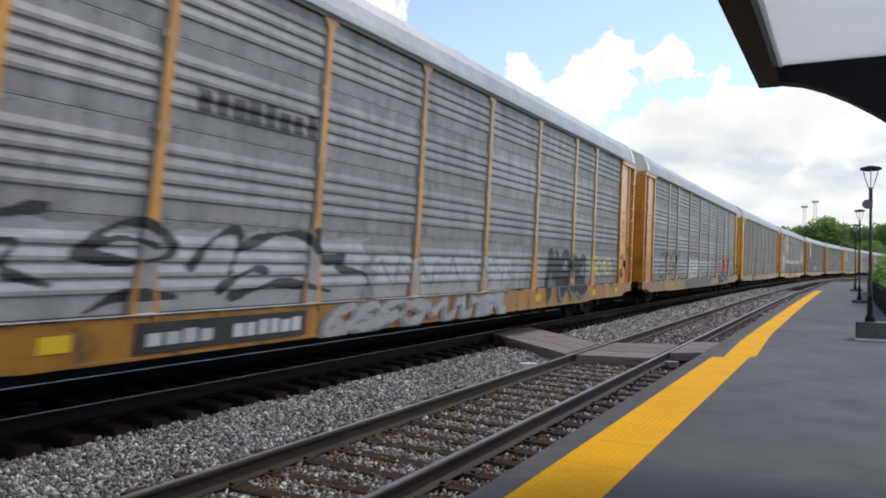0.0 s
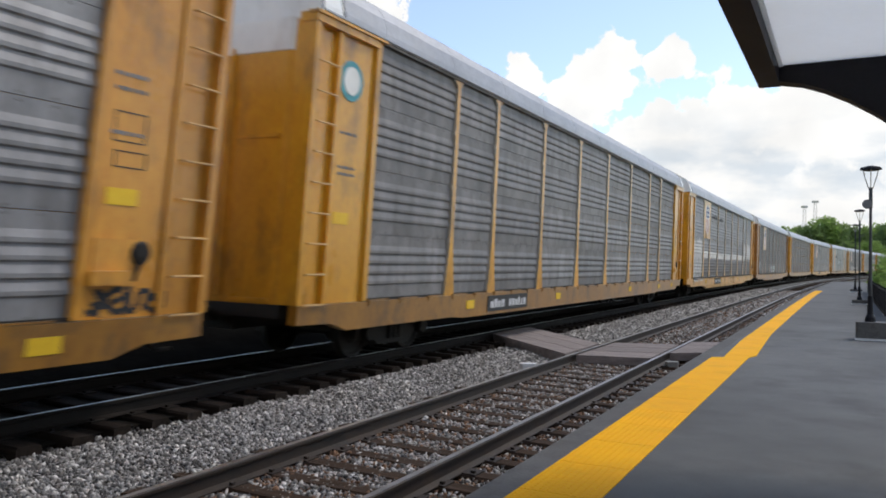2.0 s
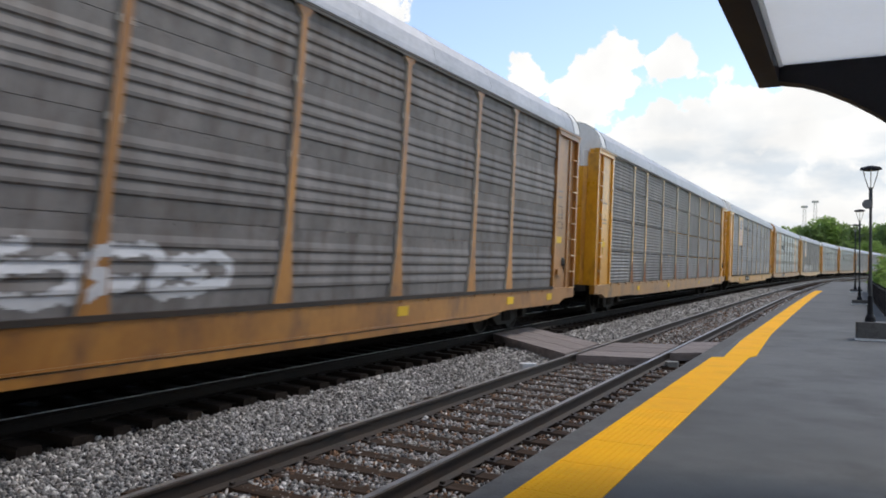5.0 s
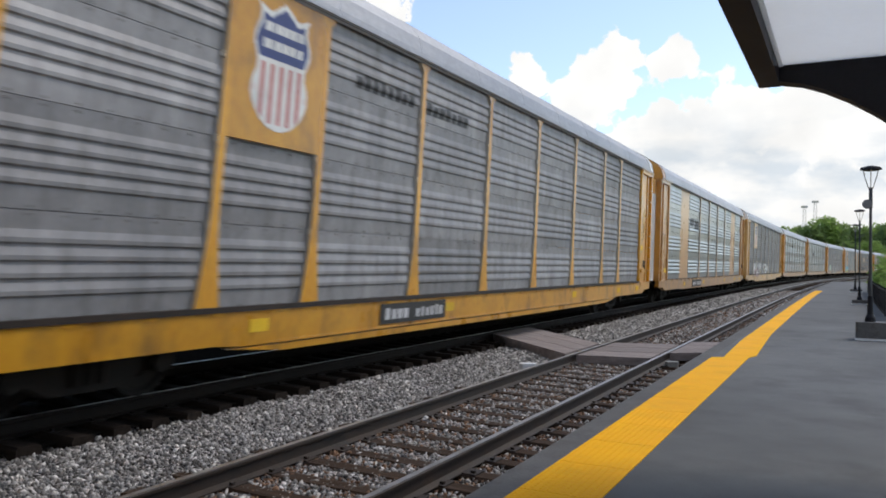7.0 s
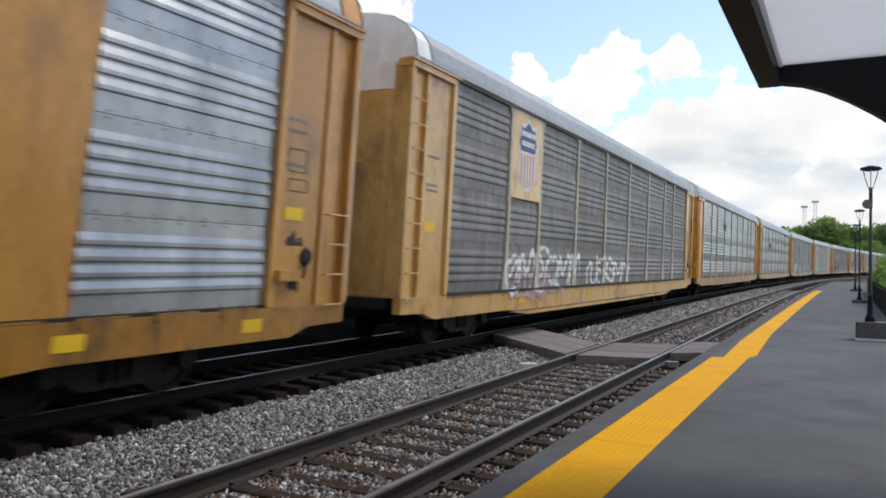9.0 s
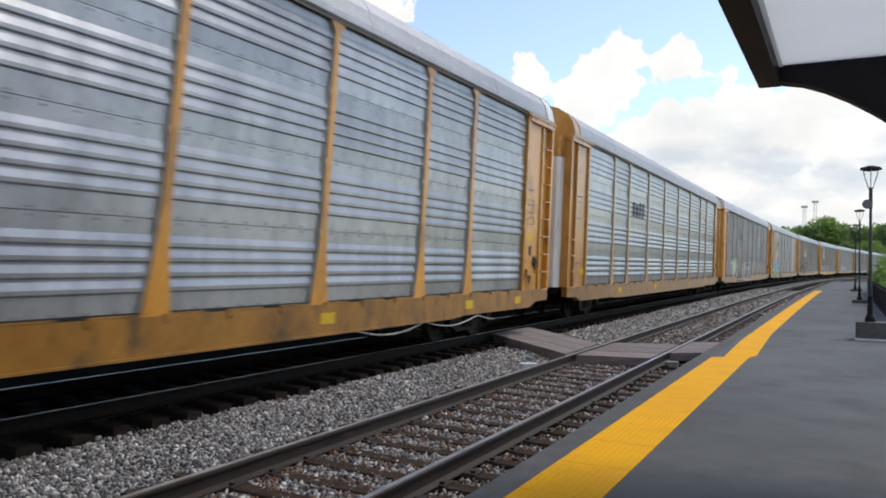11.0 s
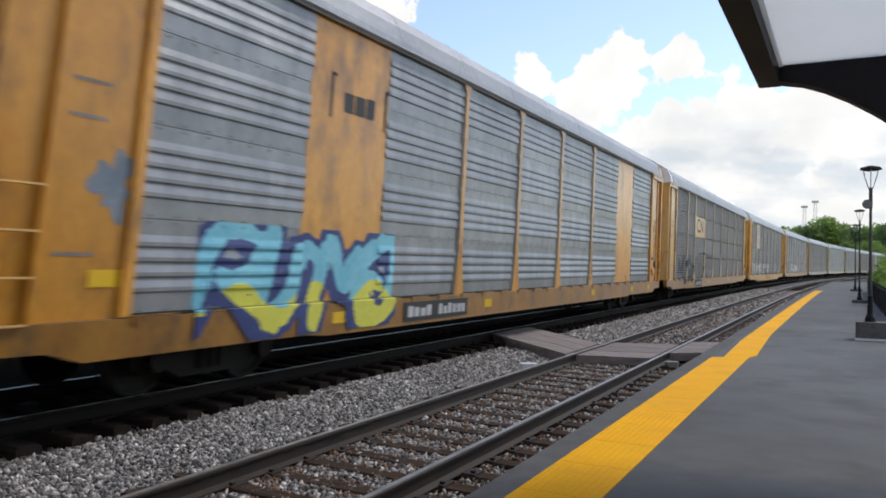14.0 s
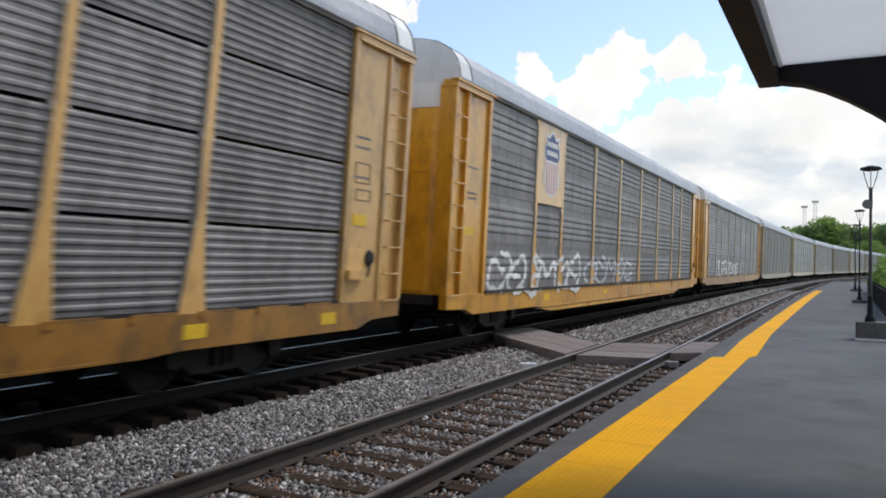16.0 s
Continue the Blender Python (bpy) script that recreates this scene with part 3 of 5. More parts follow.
def autorack(label, sheet=GALV, paint=YEL, kind="rib", wide=False, door=None, cap=WHITE, low_sheet=None, posts=None, foot=True, simple=False, low=False):
    """A closed car carrier; its front looks along -y, the platform lies on +x."""
    root = thing("autorack_car", label, "freight car", "cars of the passing train")
    door = door or paint
    posts = posts or (DUSTY if simple else paint)
    part("underframe", under_mesh(), root)
    part("roof", roof_mesh(), root, "pale grey corrugated steel roof")
    for turn in (0.0, math.pi):
        near = turn == 0.0
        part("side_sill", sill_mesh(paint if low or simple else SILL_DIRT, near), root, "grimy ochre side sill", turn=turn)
        edges = EDGES_WIDE if wide else EDGES
        for i, b in enumerate(BAYS_WIDE if wide else BAYS):
            y = (edges[i] + edges[i + 1]) / 2
            sgn = 1 if near else -1
            if wide and i in (1, 7):
                me = panel_mesh("flat", b + 0.28, paint, 4)
                part("wide_panel", me, root, "plain yellow full-height panel", (sgn * PLANE, sgn * y, SILL_HI + 0.03), turn)
            elif near and not simple:
                for r in range(4):
                    m = low_sheet if low_sheet and r == 1 else sheet
                    part("side_panel", panel_mesh(kind, b, m), root, "", (PLANE, y, SILL_HI + 0.03 + r * PANEL_H))
            else:
                part("side_panel", panel_mesh(kind, b, sheet, 4), root, "", (sgn * PLANE, sgn * y, SILL_HI + 0.03), turn)
        for j, y in enumerate(edges[1:-1]):
            if wide and j in (0, 1, 6, 7):
                continue
            part("post", post_mesh(posts, foot), root, "", (0, y if near else -y, 0), turn)
        eave = cache.get("eave") or cache.setdefault("eave", Shape().box(PLANE - 0.02, SIDE + 0.035, -HALF + 0.15, HALF - 0.15, EAVE - 0.008, EAVE + 0.02).mesh("eave_rail", ROOF))
        part("eave_rail", eave, root, "", turn=turn)
        gap = cache.get("sill_gap") or cache.setdefault("sill_gap", Shape().box(PLANE - 0.02, PLANE + 0.045, -HALF + END, HALF - END, SILL_HI + 0.002, SILL_HI + 0.042).mesh("sill_gap", GRIME))
        part("sill_gap", gap, root, "dark gap over the sill", turn=turn)
        slot = cache.get("slot") or cache.setdefault("slot", Shape().box(PLANE - 0.02, SIDE + 0.004, -HALF + END, HALF - END, EAVE - 0.032, EAVE - 0.010).mesh("eave_gap", GRIME))
        part("eave_gap", slot, root, "dark gap under the eave", turn=turn)
    for sy in (1, -1):
        for sx in (1, -1):
            m = Matrix.Diagonal((sx, sy, 1, 1))
            todo = [(nm, sh, paint, EDGES[-1]) for nm, sh in end_section_meshes(paint)] + [(nm, sh, mt, 0) for nm, sh, mt in door_meshes(door, cap)]
            for q, (nm, sh, mt, y) in enumerate(todo):
                if simple and nm in ("door_bar", "lock_rod"):
                    continue
                kk = (nm, q, mt.name, sx, sy)
                if kk not in cache:
                    me = sh.mesh(nm, mt)
                    me.transform(m)
                    if sx * sy < 0:
                        me.flip_normals()
                    cache[kk] = me
                part(nm, cache[kk], root, "", (0, sy * y, 0))
        part("roof_end_cap", cap_mesh(cap), root, "", turn=0 if sy > 0 else math.pi)
        part("roof_rim", rim_mesh(), root, "dark rim at the roof's end", turn=0 if sy > 0 else math.pi)
        part("roof_hoop", rim_mesh(), root, "thin dark hoop over the roof", (0, -sy * 0.52, 0), 0 if sy > 0 else math.pi)
        if not simple and door is not WHITE:
            for z, a0, n in ((4.70, 0.62, 2), (4.36, 0.70, 3), (4.25, 0.62, 4)):
                kk = ("end_mark", z)
                if kk not in cache:
                    sh = Shape()
                    for q in range(n):
                        sh.box(a0 + q * 0.15, a0 + q * 0.15 + 0.11, HALF - 0.04, HALF + 0.012, z, z + 0.055)
                    cache[kk] = sh.mesh("end_lettering", PLATE)
                part("end_lettering", cache[kk], root, "dark lettering bars on the end door", turn=0 if sy > 0 else math.pi)
        part("coupler", coupler_mesh(), root, "", turn=0 if sy > 0 else math.pi)
        for k in range(0 if simple else 4 if door is WHITE else 9):
            part("rung", rung_mesh(), root, "", (0, sy * (HALF - 0.36), 1.0 + 0.42 * k))
        truck = part("truck", truck_meshes()[1], root, "dark grimy two-axle truck", (0, sy * 10.1, 0))
        for t in (0, math.pi):
            part("side_frame", truck_meshes()[0], truck, "", turn=t)
            for y in (-0.88, 0.88):
                part("wheel", wheel_mesh(), truck, "", ((0.7525 if t == 0 else -0.7525), y, 0.43), t + math.pi)
    lab = cache.get("label") or cache.setdefault("label", Shape().box(PLANE + 0.02, PLANE + 0.03, -0.19, 0.19, 2.14, 2.31).mesh("warning_label", LABEL))
    part("warning_label", lab, root, "small bright yellow notice", (0, -HALF + (1.4 if door is WHITE else 0.95), -0.82 if door is WHITE else 0.0))
    part("warning_label", lab, root, "small bright yellow notice", (0, HALF - 1.27, 0))
    for turn in (0.0, math.pi):
        if low:
            if "ledge" not in cache:
                cache["ledge"] = Shape().box(SIDE - 0.06, SIDE + 0.012, EDGES[0] + 0.08, EDGES[-1] - 0.08, SILL_HI - 0.015, SILL_HI + 0.05).mesh("bottom_rail", RUST)
                belly = [(-8.6, 0.54), (-7.6, 0.45), (-2.0, 0.44), (2.0, 0.44), (7.6, 0.45), (8.6, 0.54)]
                cache["belly"] = belly
            part("bottom_rail", cache["ledge"], root, "dark rusty rail along the foot of the side", turn=turn)
            kk = ("belly", paint.name)
            if kk not in cache:
                cache[kk] = Shape().prism(cache["belly"], lambda a, b, t: (t, a, b), SIDE - 0.14, SIDE - 0.012).mesh("sill_skirt", paint)
            part("sill_skirt", cache[kk], root, "", turn=turn)
    if not simple:
        kk = ("bracket", paint.name)
        if kk not in cache:
            cache[kk] = Shape().box(PLANE + 0.02, SIDE + 0.05, -0.24, 0.20, 1.34, 1.48).box(PLANE + 0.02, PLANE + 0.05, -0.20, 0.30, 1.48, 1.80).mesh("brake_bracket", paint)
        part("brake_bracket", cache[kk], root, "small yellow brake bracket", (0, HALF - 1.35, 0))
        wheel = cache.get("hand_brake") or cache.setdefault("hand_brake", Shape().tube([(PLANE + 0.05, 0.12, 1.66), (SIDE, 0.12, 1.66)], [0.13, 0.10], 12).tube([(SIDE, 0.12, 1.62), (SIDE + 0.02, 0.02, 1.38)], 0.022).mesh("hand_brake", GRIME))
        part("hand_brake", wheel, root, "dark greasy hand brake", (0, HALF - 1.1, 0))
        for y0, z0, hh in ((0.30, 2.78, 0.30), (0.34, 2.52, 0.16)):
            kk = ("notice_frame", z0, paint.name)
            if kk not in cache:
                fr = Shape()
                for q in ((0, 0.4, z0, z0 + 0.012), (0, 0.4, z0 + hh, z0 + hh + 0.012), (0, 0.012, z0, z0 + hh), (0.388, 0.4, z0, z0 + hh)):
                    fr.box(PLANE + 0.02, PLANE + 0.026, q[0], q[1], q[2], q[3])
                cache[kk] = fr.mesh("notice_frame", PLATE)
            part("notice_frame", cache[kk], root, "thin dark stencilled frame", (0, EDGES[-1] + y0 - 0.1, 0))
    refl = cache.get("reflector") or cache.setdefault("reflector", Shape().box(SIDE - 0.014, SIDE - 0.003, -0.17, 0.17, 0.72, 0.88).mesh("reflector", LABEL))
    for u in (() if simple else (5.4, 10.6, 18.0, 22.6, 25.1)):
        part("reflector", refl, root, "yellow reflector strip", (0, u - HALF, 0.0))
    return root


STYLES = [
    ("weathered grey autorack with yellow posts and black graffiti", dict(sheet=GALV, paint=YEL)),
    ("grey autorack with yellow ends and red and silver graffiti", dict(sheet=GALV, paint=YEL)),
    ("dingy grey autorack with yellow frame and round emblem", dict(sheet=GALV_DARK, paint=YEL_DEEP)),
    ("grey autorack with shield emblem and pale patched lower panels", dict(low=True, sheet=GALV, paint=YEL_DEEP, low_sheet=None)),
    ("brownish grey autorack with shield emblem and rusty ends", dict(low=True, sheet=GALV_BROWN, paint=RUSTY_YEL)),
    ("grey seamed autorack with yellow posts rusted at the foot", dict(sheet=GALV_DARK, paint=YEL_DEEP, kind="seam")),
    ("grey autorack with shield emblem on a yellow panel", dict(low=True, sheet=GALV, paint=YEL_DEEP)),
    ("bright silver autorack with wide tan yellow panels and white door", dict(sheet=GALV_NEW, paint=TAN, wide=True, door=WHITE, cap=YEL)),
    ("dull grey autorack with shield emblem and pale graffiti", dict(low=True, sheet=GALV_DARK, paint=YEL_PALE, posts=DUSTY)),
    ("silver autorack with yellow ends and plain posts", dict(sheet=GALV_NEW, paint=YEL)),
    ("bright silver autorack with yellow posts and white end door", dict(sheet=GALV_NEW, paint=TAN, door=WHITE, cap=YEL)),
    ("grey autorack with striped black emblem and pale graffiti", dict(sheet=GALV, paint=YEL)),
    ("silver autorack with wide yellow panels and blue graffiti", dict(sheet=GALV_MID, paint=YEL, wide=True, door=WHITE, cap=YEL)),
    ("grey seamed autorack with yellow emblem board and black graffiti", dict(sheet=GALV_DARK, paint=YEL_PALE, kind="seam")),
    ("grey autorack with shield emblem and white graffiti", dict(low=True, sheet=GALV_DARK, paint=YEL_DEEP)),
]
far_styles = [("distant grey autorack with browned ends", dict(sheet=GALV, paint=BROWNED, simple=True)),
              ("distant dull grey autorack with browned frame", dict(sheet=GALV_DARK, paint=BROWNED, simple=True)),
              ("distant silver autorack with dusty ends", dict(sheet=GALV_MID, paint=DUSTY, simple=True))]
STYLES.append(("dull grey autorack with faded yellow ends and white tags", dict(sheet=GALV, paint=YEL_PALE, posts=DUSTY)))
while len(STYLES) < 25:
    STYLES.append(far_styles[(len(STYLES) * 7) % 3])
CARS = []
for label_, style_ in STYLES:
    CARS.append(autorack(label_, **style_))


SLACK = {3: -0.1, 4: 0.2, 5: 0.5, 6: 0.43, 7: 0.40, 8: 0.33, 9: 0.2, 10: 0.05, 11: -0.08, 12: -0.2, 13: -0.38, 14: -0.37}


def car_pose(i, t):
    """The i-th car at t seconds: both its truck centres stand over the far track."""
    mid = GAP_T0 + (i - 1.5) * PITCH_CAR - SPEED * t + SLACK.get(i, -0.4 if i > 14 else 0.0)
    a, b = at(mid - 10.1, -GAP, FAR_Z), at(mid + 10.1, -GAP, FAR_Z)
    d = b - a
    yaw = math.atan2(d.x, d.y)
    return Matrix.Translation((a + b) / 2) @ Matrix.Rotation(-yaw, 4, "Z") @ Matrix.Rotation(CANT, 4, "Y")


# ---- canopy ----
canopy = thing("platform_canopy", "white-soffited platform canopy with black fascia and arched end", "canopy", kind="structure")
CX, CY = -0.77, 8.39
c = Shape()
c.box(CX, 5.2, -12, CY, 3.76, 3.80)
part("soffit", c.mesh("soffit", SHEET), canopy, "white painted soffit")
c = Shape().box(CX - 0.03, CX + 0.13, -12, CY + 0.03, 3.80, 3.98).box(CX + 0.13, 5.2, CY - 0.13, CY + 0.03, 3.80, 3.98)
part("roof_rim", c.mesh("roof_rim", BLACK), canopy, "black roof rim")
c = Shape().box(CX, CX + 0.20, -12, CY, 3.60, 3.757)
part("fascia", c.mesh("fascia", BLACK), canopy, "black fascia beam")
arch = [(CX + 0.2, 3.757), (CX + 0.2, 3.605)]
for i in range(13):
    x = CX + 0.2 + i * 0.2
    u = i * 0.2
    arch.append((x, 3.605 - 0.5 * u ** 1.6 if u < 1.5 else 3.605 - 0.5 * 1.5 ** 1.6))
arch.append((arch[-1][0], 3.757))
c = Shape().prism(arch, lambda a, b, t: (a, t, b), CY - 0.22, CY)
part("arched_beam", c.mesh("arched_beam", BLACK), canopy, "black arched end beam")
c = Shape().box(1.75, 2.0, CY - 0.25, CY, PZ, 2.7)
part("column", c.mesh("column", BLACK), canopy)
c = Shape().box(CX + 0.2, CX + 0.235, -12, CY - 0.22, 3.742, 3.759)
part("soffit_trim", c.mesh("soffit_trim", SHEET), canopy, "cream edge strip of the soffit")


# ---- unseen wall added to keep horizon light off the lower car panels ----
WALL = mat("dark_blocker_brick", (0.10, 0.055, 0.042), (0.17, 0.095, 0.07), 0.9, 0, 1.5, 30, 0.3, stain=(0.06, 0.04, 0.035), amount=0.5)
thing("station_wall", "unseen dark wall added to darken the lower car sides", "wall", kind="structure", me=Shape().box(5.25, 5.6, -40, 14, PZ, 3.72).mesh("station_wall", WALL))


# ---- lamps on the platform ----
def street_lamp(x, y, plinth, top):
    ob = thing("street_lamp", "black platform lamp post with a disc head", "lamp post", "lamps along the platform")
    pz = PZ + plinth
    s = Shape().box(-0.3, 0.42, -0.32, 0.32, 0, plinth, c=0.03)
    part("plinth", s.mesh("plinth", EDGE), ob, "square dark concrete plinth")
    s = Shape().box(-0.32, 0.44, -0.34, -0.322, 0, 0.05)
    part("plinth_edge", s.mesh("plinth_edge", SOFFIT), ob, "white painted edge at the plinth's foot")
    s = Shape().tube([(0, 0, plinth), (0, 0, plinth + 0.1), (0, 0, plinth + 0.18), (0, 0, plinth + 0.6)], [0.12, 0.11, 0.065, 0.055], 14)
    part("base", s.mesh("base", BLACK), ob)
    h = top - PZ
    s = Shape().tube([(0, 0, plinth + 0.5), (0, 0, h - 0.95), (0, 0, h - 0.93), (0, 0, h - 0.45)], [0.040, 0.030, 0.042, 0.038], 14)
    part("pole", s.mesh("pole", POLE), ob)
    for q in range(3):
        a = q * 2.1 + 0.5
        s = Shape().tube([(0.05 * math.cos(a), 0.05 * math.sin(a), h - 0.47), (0.14 * math.cos(a), 0.14 * math.sin(a), h - 0.2), (0.18 * math.cos(a), 0.18 * math.sin(a), h - 0.03)], 0.012, 6)
        part("arm", s.mesh("arm", GALV_PALE), ob, "thin pale lamp arm")
    s = Shape().tube([(0, 0, h - 0.06), (0, 0, h - 0.03), (0, 0, h + 0.02), (0, 0, h + 0.06)], [0.12, 0.235, 0.21, 0.06], 24)
    part("disc_head", s.mesh("disc_head", BLACK), ob)
    ob.location = (x, y, PZ)
    return ob


LAMP = street_lamp(0.55, 20.6, 0.42, 4.13)
s = Shape().tube([(-0.07, -0.18, 3.16), (-0.07, -0.02, 3.16)], [0.11, 0.08], 16)
part("loudspeaker", s.mesh("loudspeaker", GALV_DARK), LAMP, "round grey loudspeaker horn")
street_lamp(0.64, 40.5, 0.2, 4.45)
street_lamp(0.70, 61.0, 0.2, 4.8)

# ---- fence ----
fence = thing("fence", "low black metal fence along the platform", "fence")
FX = 5.28
for i in range(18):
    s0 = 27.0 + i * 2.0
    a, b = at(s0, FX, PZ), at(s0 + 2.0, FX, PZ)
    d = b - a
    ang = -math.atan2(d.x, d.y)
    if "fence_panel" not in cache:
        sh = Shape().box(-0.02, 0.02, 0.05, 1.95, 0.08, 0.12).box(-0.02, 0.02, 0.05, 1.95, 0.88, 0.92)
        y = 0.1
        while y < 1.95:
            sh.box(-0.012, 0.012, y, y + 0.03, 0.1, 0.9)
            y += 0.06
        cache["fence_panel"] = sh.mesh("fence_panel", BLACK)
        cache["fence_post"] = Shape().box(-0.035, 0.035, -0.035, 0.035, 0, 1.0).mesh("fence_post", BLACK)
    part("fence_panel", cache["fence_panel"], fence, "", a, ang)
    part("fence_post", cache["fence_post"], fence, "", a, ang)


# ---- trees ----
def leaf_cloud(rnd, centres, count, size):
    """Many small bent leaf sprays round the given clump centres."""
    n = count
    cs = np.array([c[:3] for c in centres])
    rs = np.array([c[3] for c in centres])
    pick = rnd.choice(len(cs), n, p=rs ** 2 / (rs ** 2).sum())
    d = rnd.normal(size=(n, 3))
    d /= np.linalg.norm(d, axis=1)[:, None]
    p = cs[pick] + d * (rs[pick] * rnd.uniform(0.55, 1.08, n))[:, None] * np.array([1, 1, 0.8])
    u = rnd.normal(size=(n, 3))
    u /= np.linalg.norm(u, axis=1)[:, None]
    w = np.cross(u, d + 0.4 * rnd.normal(size=(n, 3)))
    w /= np.linalg.norm(w, axis=1)[:, None] + 1e-6
    k = np.cross(u, w)
    sz = (size * rnd.uniform(0.5, 1.3, n))[:, None]
    q = np.stack([p - u * sz, p + w * sz * 0.55 + k * sz * 0.2, p + u * sz, p - w * sz * 0.55 + k * sz * 0.2], 1).reshape(-1, 3)
    f = np.arange(n * 4).reshape(n, 4)
    return q, f


def tree(x, y, z, h, r, seed, leaf, count=1300, size=0.45, name="tree", label="leafy green summer tree", low=0.35):
    rnd = np.random.default_rng(seed)
    ob = thing(name, label, "tree" if name == "tree" else "bush", "trees beyond the line" if name == "tree" else "bushes behind the fence")
    sh = Shape().tube([(0, 0, 0), (0.1, 0, h * 0.2), (0.0, 0.15, h * 0.5), (0.1, 0.1, h * 0.8)], [h * 0.028, h * 0.022, h * 0.015, h * 0.004], 8)
    cl = []
    for i in range(24):
        a = i * 2.4 + rnd.uniform(-0.4, 0.4)
        zz = h * (low + (0.93 - low) * (i + 0.5) / 24)
        rad = r * rnd.uniform(0.35, 0.75) * math.sin(math.pi * min(0.97, 0.25 + 0.72 * (zz / h - low) / (1 - low)))
        c = (rad * math.cos(a), rad * math.sin(a), zz)
        sh.tube([(0.05, 0.05, zz * 0.72), (c[0] * 0.5, c[1] * 0.5, zz * 0.88), c], [h * 0.008, h * 0.005, h * 0.002], 5)
        cl.append((*c, r * rnd.uniform(0.30, 0.48)))
    part("trunk", sh.mesh("trunk", BARK), ob, "brown trunk with limbs")
    q, f = leaf_cloud(rnd, cl, count, size)
    me = bpy.data.meshes.new("crown")
    me.from_pydata(q.tolist(), [], f.tolist())
    me.materials.append(leaf)
    part("crown", me, ob, "uneven crown of green leaves")
    ob.location = (x, y, z)
    return ob


rt = random.Random(3)
for i in range(22):
    u = i / 21
    x = -24 + 122 * u
    y = 372 + rt.uniform(-12, 25) - 20 * u
    h = rt.uniform(17.5, 21.5) - 1.0 * u + (2.5 if i in (3, 4) else 0)
    tree(x, y, -0.75, h, rt.uniform(8, 11), 40 + i, LEAF if i % 3 else LEAF_LIGHT, 3600, 0.8, low=0.05)
for i in range(10):
    x = -16 + i * 8 + rt.uniform(-2, 2)
    tree(x, 335 + rt.uniform(-8, 8), -0.75, rt.uniform(10, 13), rt.uniform(6, 8), 80 + i, LEAF_LIGHT if i % 2 else LEAF, 2600, 0.6, low=0.05)
for i in range(9):
    s_ = 36 + i * 5.0
    p = at(s_, 7.3 + rt.uniform(-0.4, 0.8), -0.75)
    tree(p.x, p.y, -0.75, rt.uniform(3.0, 4.0), rt.uniform(1.5, 2.0), 120 + i, LEAF_LIGHT if i % 2 else LEAF, 1500, 0.16, "bush", "dense green bush behind the fence", low=0.1)

# ---- masts far beyond the trees ----
for mx, mh in ((-29, 51), (-21, 55)):
    mast = thing("lattice_mast", "thin steel lattice mast beyond the trees", "mast", "far masts")
    s = Shape()
    for a, b in ((-1, -1), (1, -1), (1, 1), (-1, 1)):
        s.tube([(a * 2.2, b * 2.2, -0.75), (a * 0.9, b * 0.9, mh)], 0.16, 4)
    for k in range(14):
        z0, z1 = mh * k / 14, mh * (k + 1) / 14
        w0, w1 = 2.2 - 1.3 * k / 14, 2.2 - 1.3 * (k + 1) / 14
        s.tube([(-w0, -w0, z0), (w1, -w1, z1)], 0.1, 4)
        s.tube([(w0, -w0, z0), (-w1, -w1, z1)], 0.1, 4)
    part("mast_frame", s.mesh("mast_frame", GALV_PALE), mast)
    s = Shape().box(-2.4, 2.4, -1.5, 1.5, mh, mh + 1.5)
    part("mast_head", s.mesh("mast_head", GALV_PALE), mast)
    mast.location = (mx, 700, 0)


# ---- emblems, lettering bars and graffiti on the cars ----
def skin_x(kind, y, z, wide):
    """How far out the side of a car stands at (y, z)."""
    prof = rib_profile(kind)
    zz = np.mod(z - SILL_HI - 0.03, PANEL_H)
    x = PLANE + np.interp(zz, [b for _, b in prof], [a for a, _ in prof])
    if wide:
        for i in (1, 7):
            x = np.where((y > EDGES_WIDE[i]) & (y < EDGES_WIDE[i + 1]), PLANE, x)
    for e in (EDGES_WIDE[3:-3] if wide else EDGES[1:-1]):
        x = np.where(np.abs(y - e) < 0.12, SIDE - 0.033, x)
    x = np.where((y < EDGES[0] + 0.09) | (y > EDGES[-1] - 0.09), PLANE + 0.02, x)
    x = np.where(z < SILL_HI + 0.04, SIDE + 0.006, x)
    return x + 0.006


def paint_on(car, name, label, u0, u1, z0, z1, func, mats, kind="rib", wide=False, flat=None, dy=0.03, dz=0.02):
    """Paint of its own shape on a car's side: func gives for each cell a material index, or -1; u runs from the car's front."""
    ny, nz = max(2, int((u1 - u0) / dy)), max(2, int((z1 - z0) / dz))
    ys, zs = np.linspace(u0 - HALF, u1 - HALF, ny + 1), np.linspace(z0, z1, nz + 1)
    Y, Z = np.meshgrid(ys, zs, indexing="ij")
    X = np.full_like(Y, flat) if flat else skin_x(kind, Y, Z, wide)
    cy, cz = (ys[:-1] + ys[1:]) / 2, (zs[:-1] + zs[1:]) / 2
    U, V = np.meshgrid((cy - ys[0]) / (u1 - u0), (cz - z0) / (z1 - z0), indexing="ij")
    idx = func(U, V).astype(int)
    i, j = np.nonzero(idx >= 0)
    q = np.stack([i * (nz + 1) + j, (i + 1) * (nz + 1) + j, (i + 1) * (nz + 1) + j + 1, i * (nz + 1) + j + 1], 1)
    used, inv = np.unique(q, return_inverse=True)
    co = np.stack([X.ravel(), Y.ravel(), Z.ravel()], 1)[used]
    me = bpy.data.meshes.new(name)
    me.from_pydata(co.tolist(), [], inv.reshape(-1, 4).tolist())
    for m in mats:
        me.materials.append(m)
    me.polygons.foreach_set("material_index", idx[i, j].astype(np.int32))
    return part(name, me, car, label)


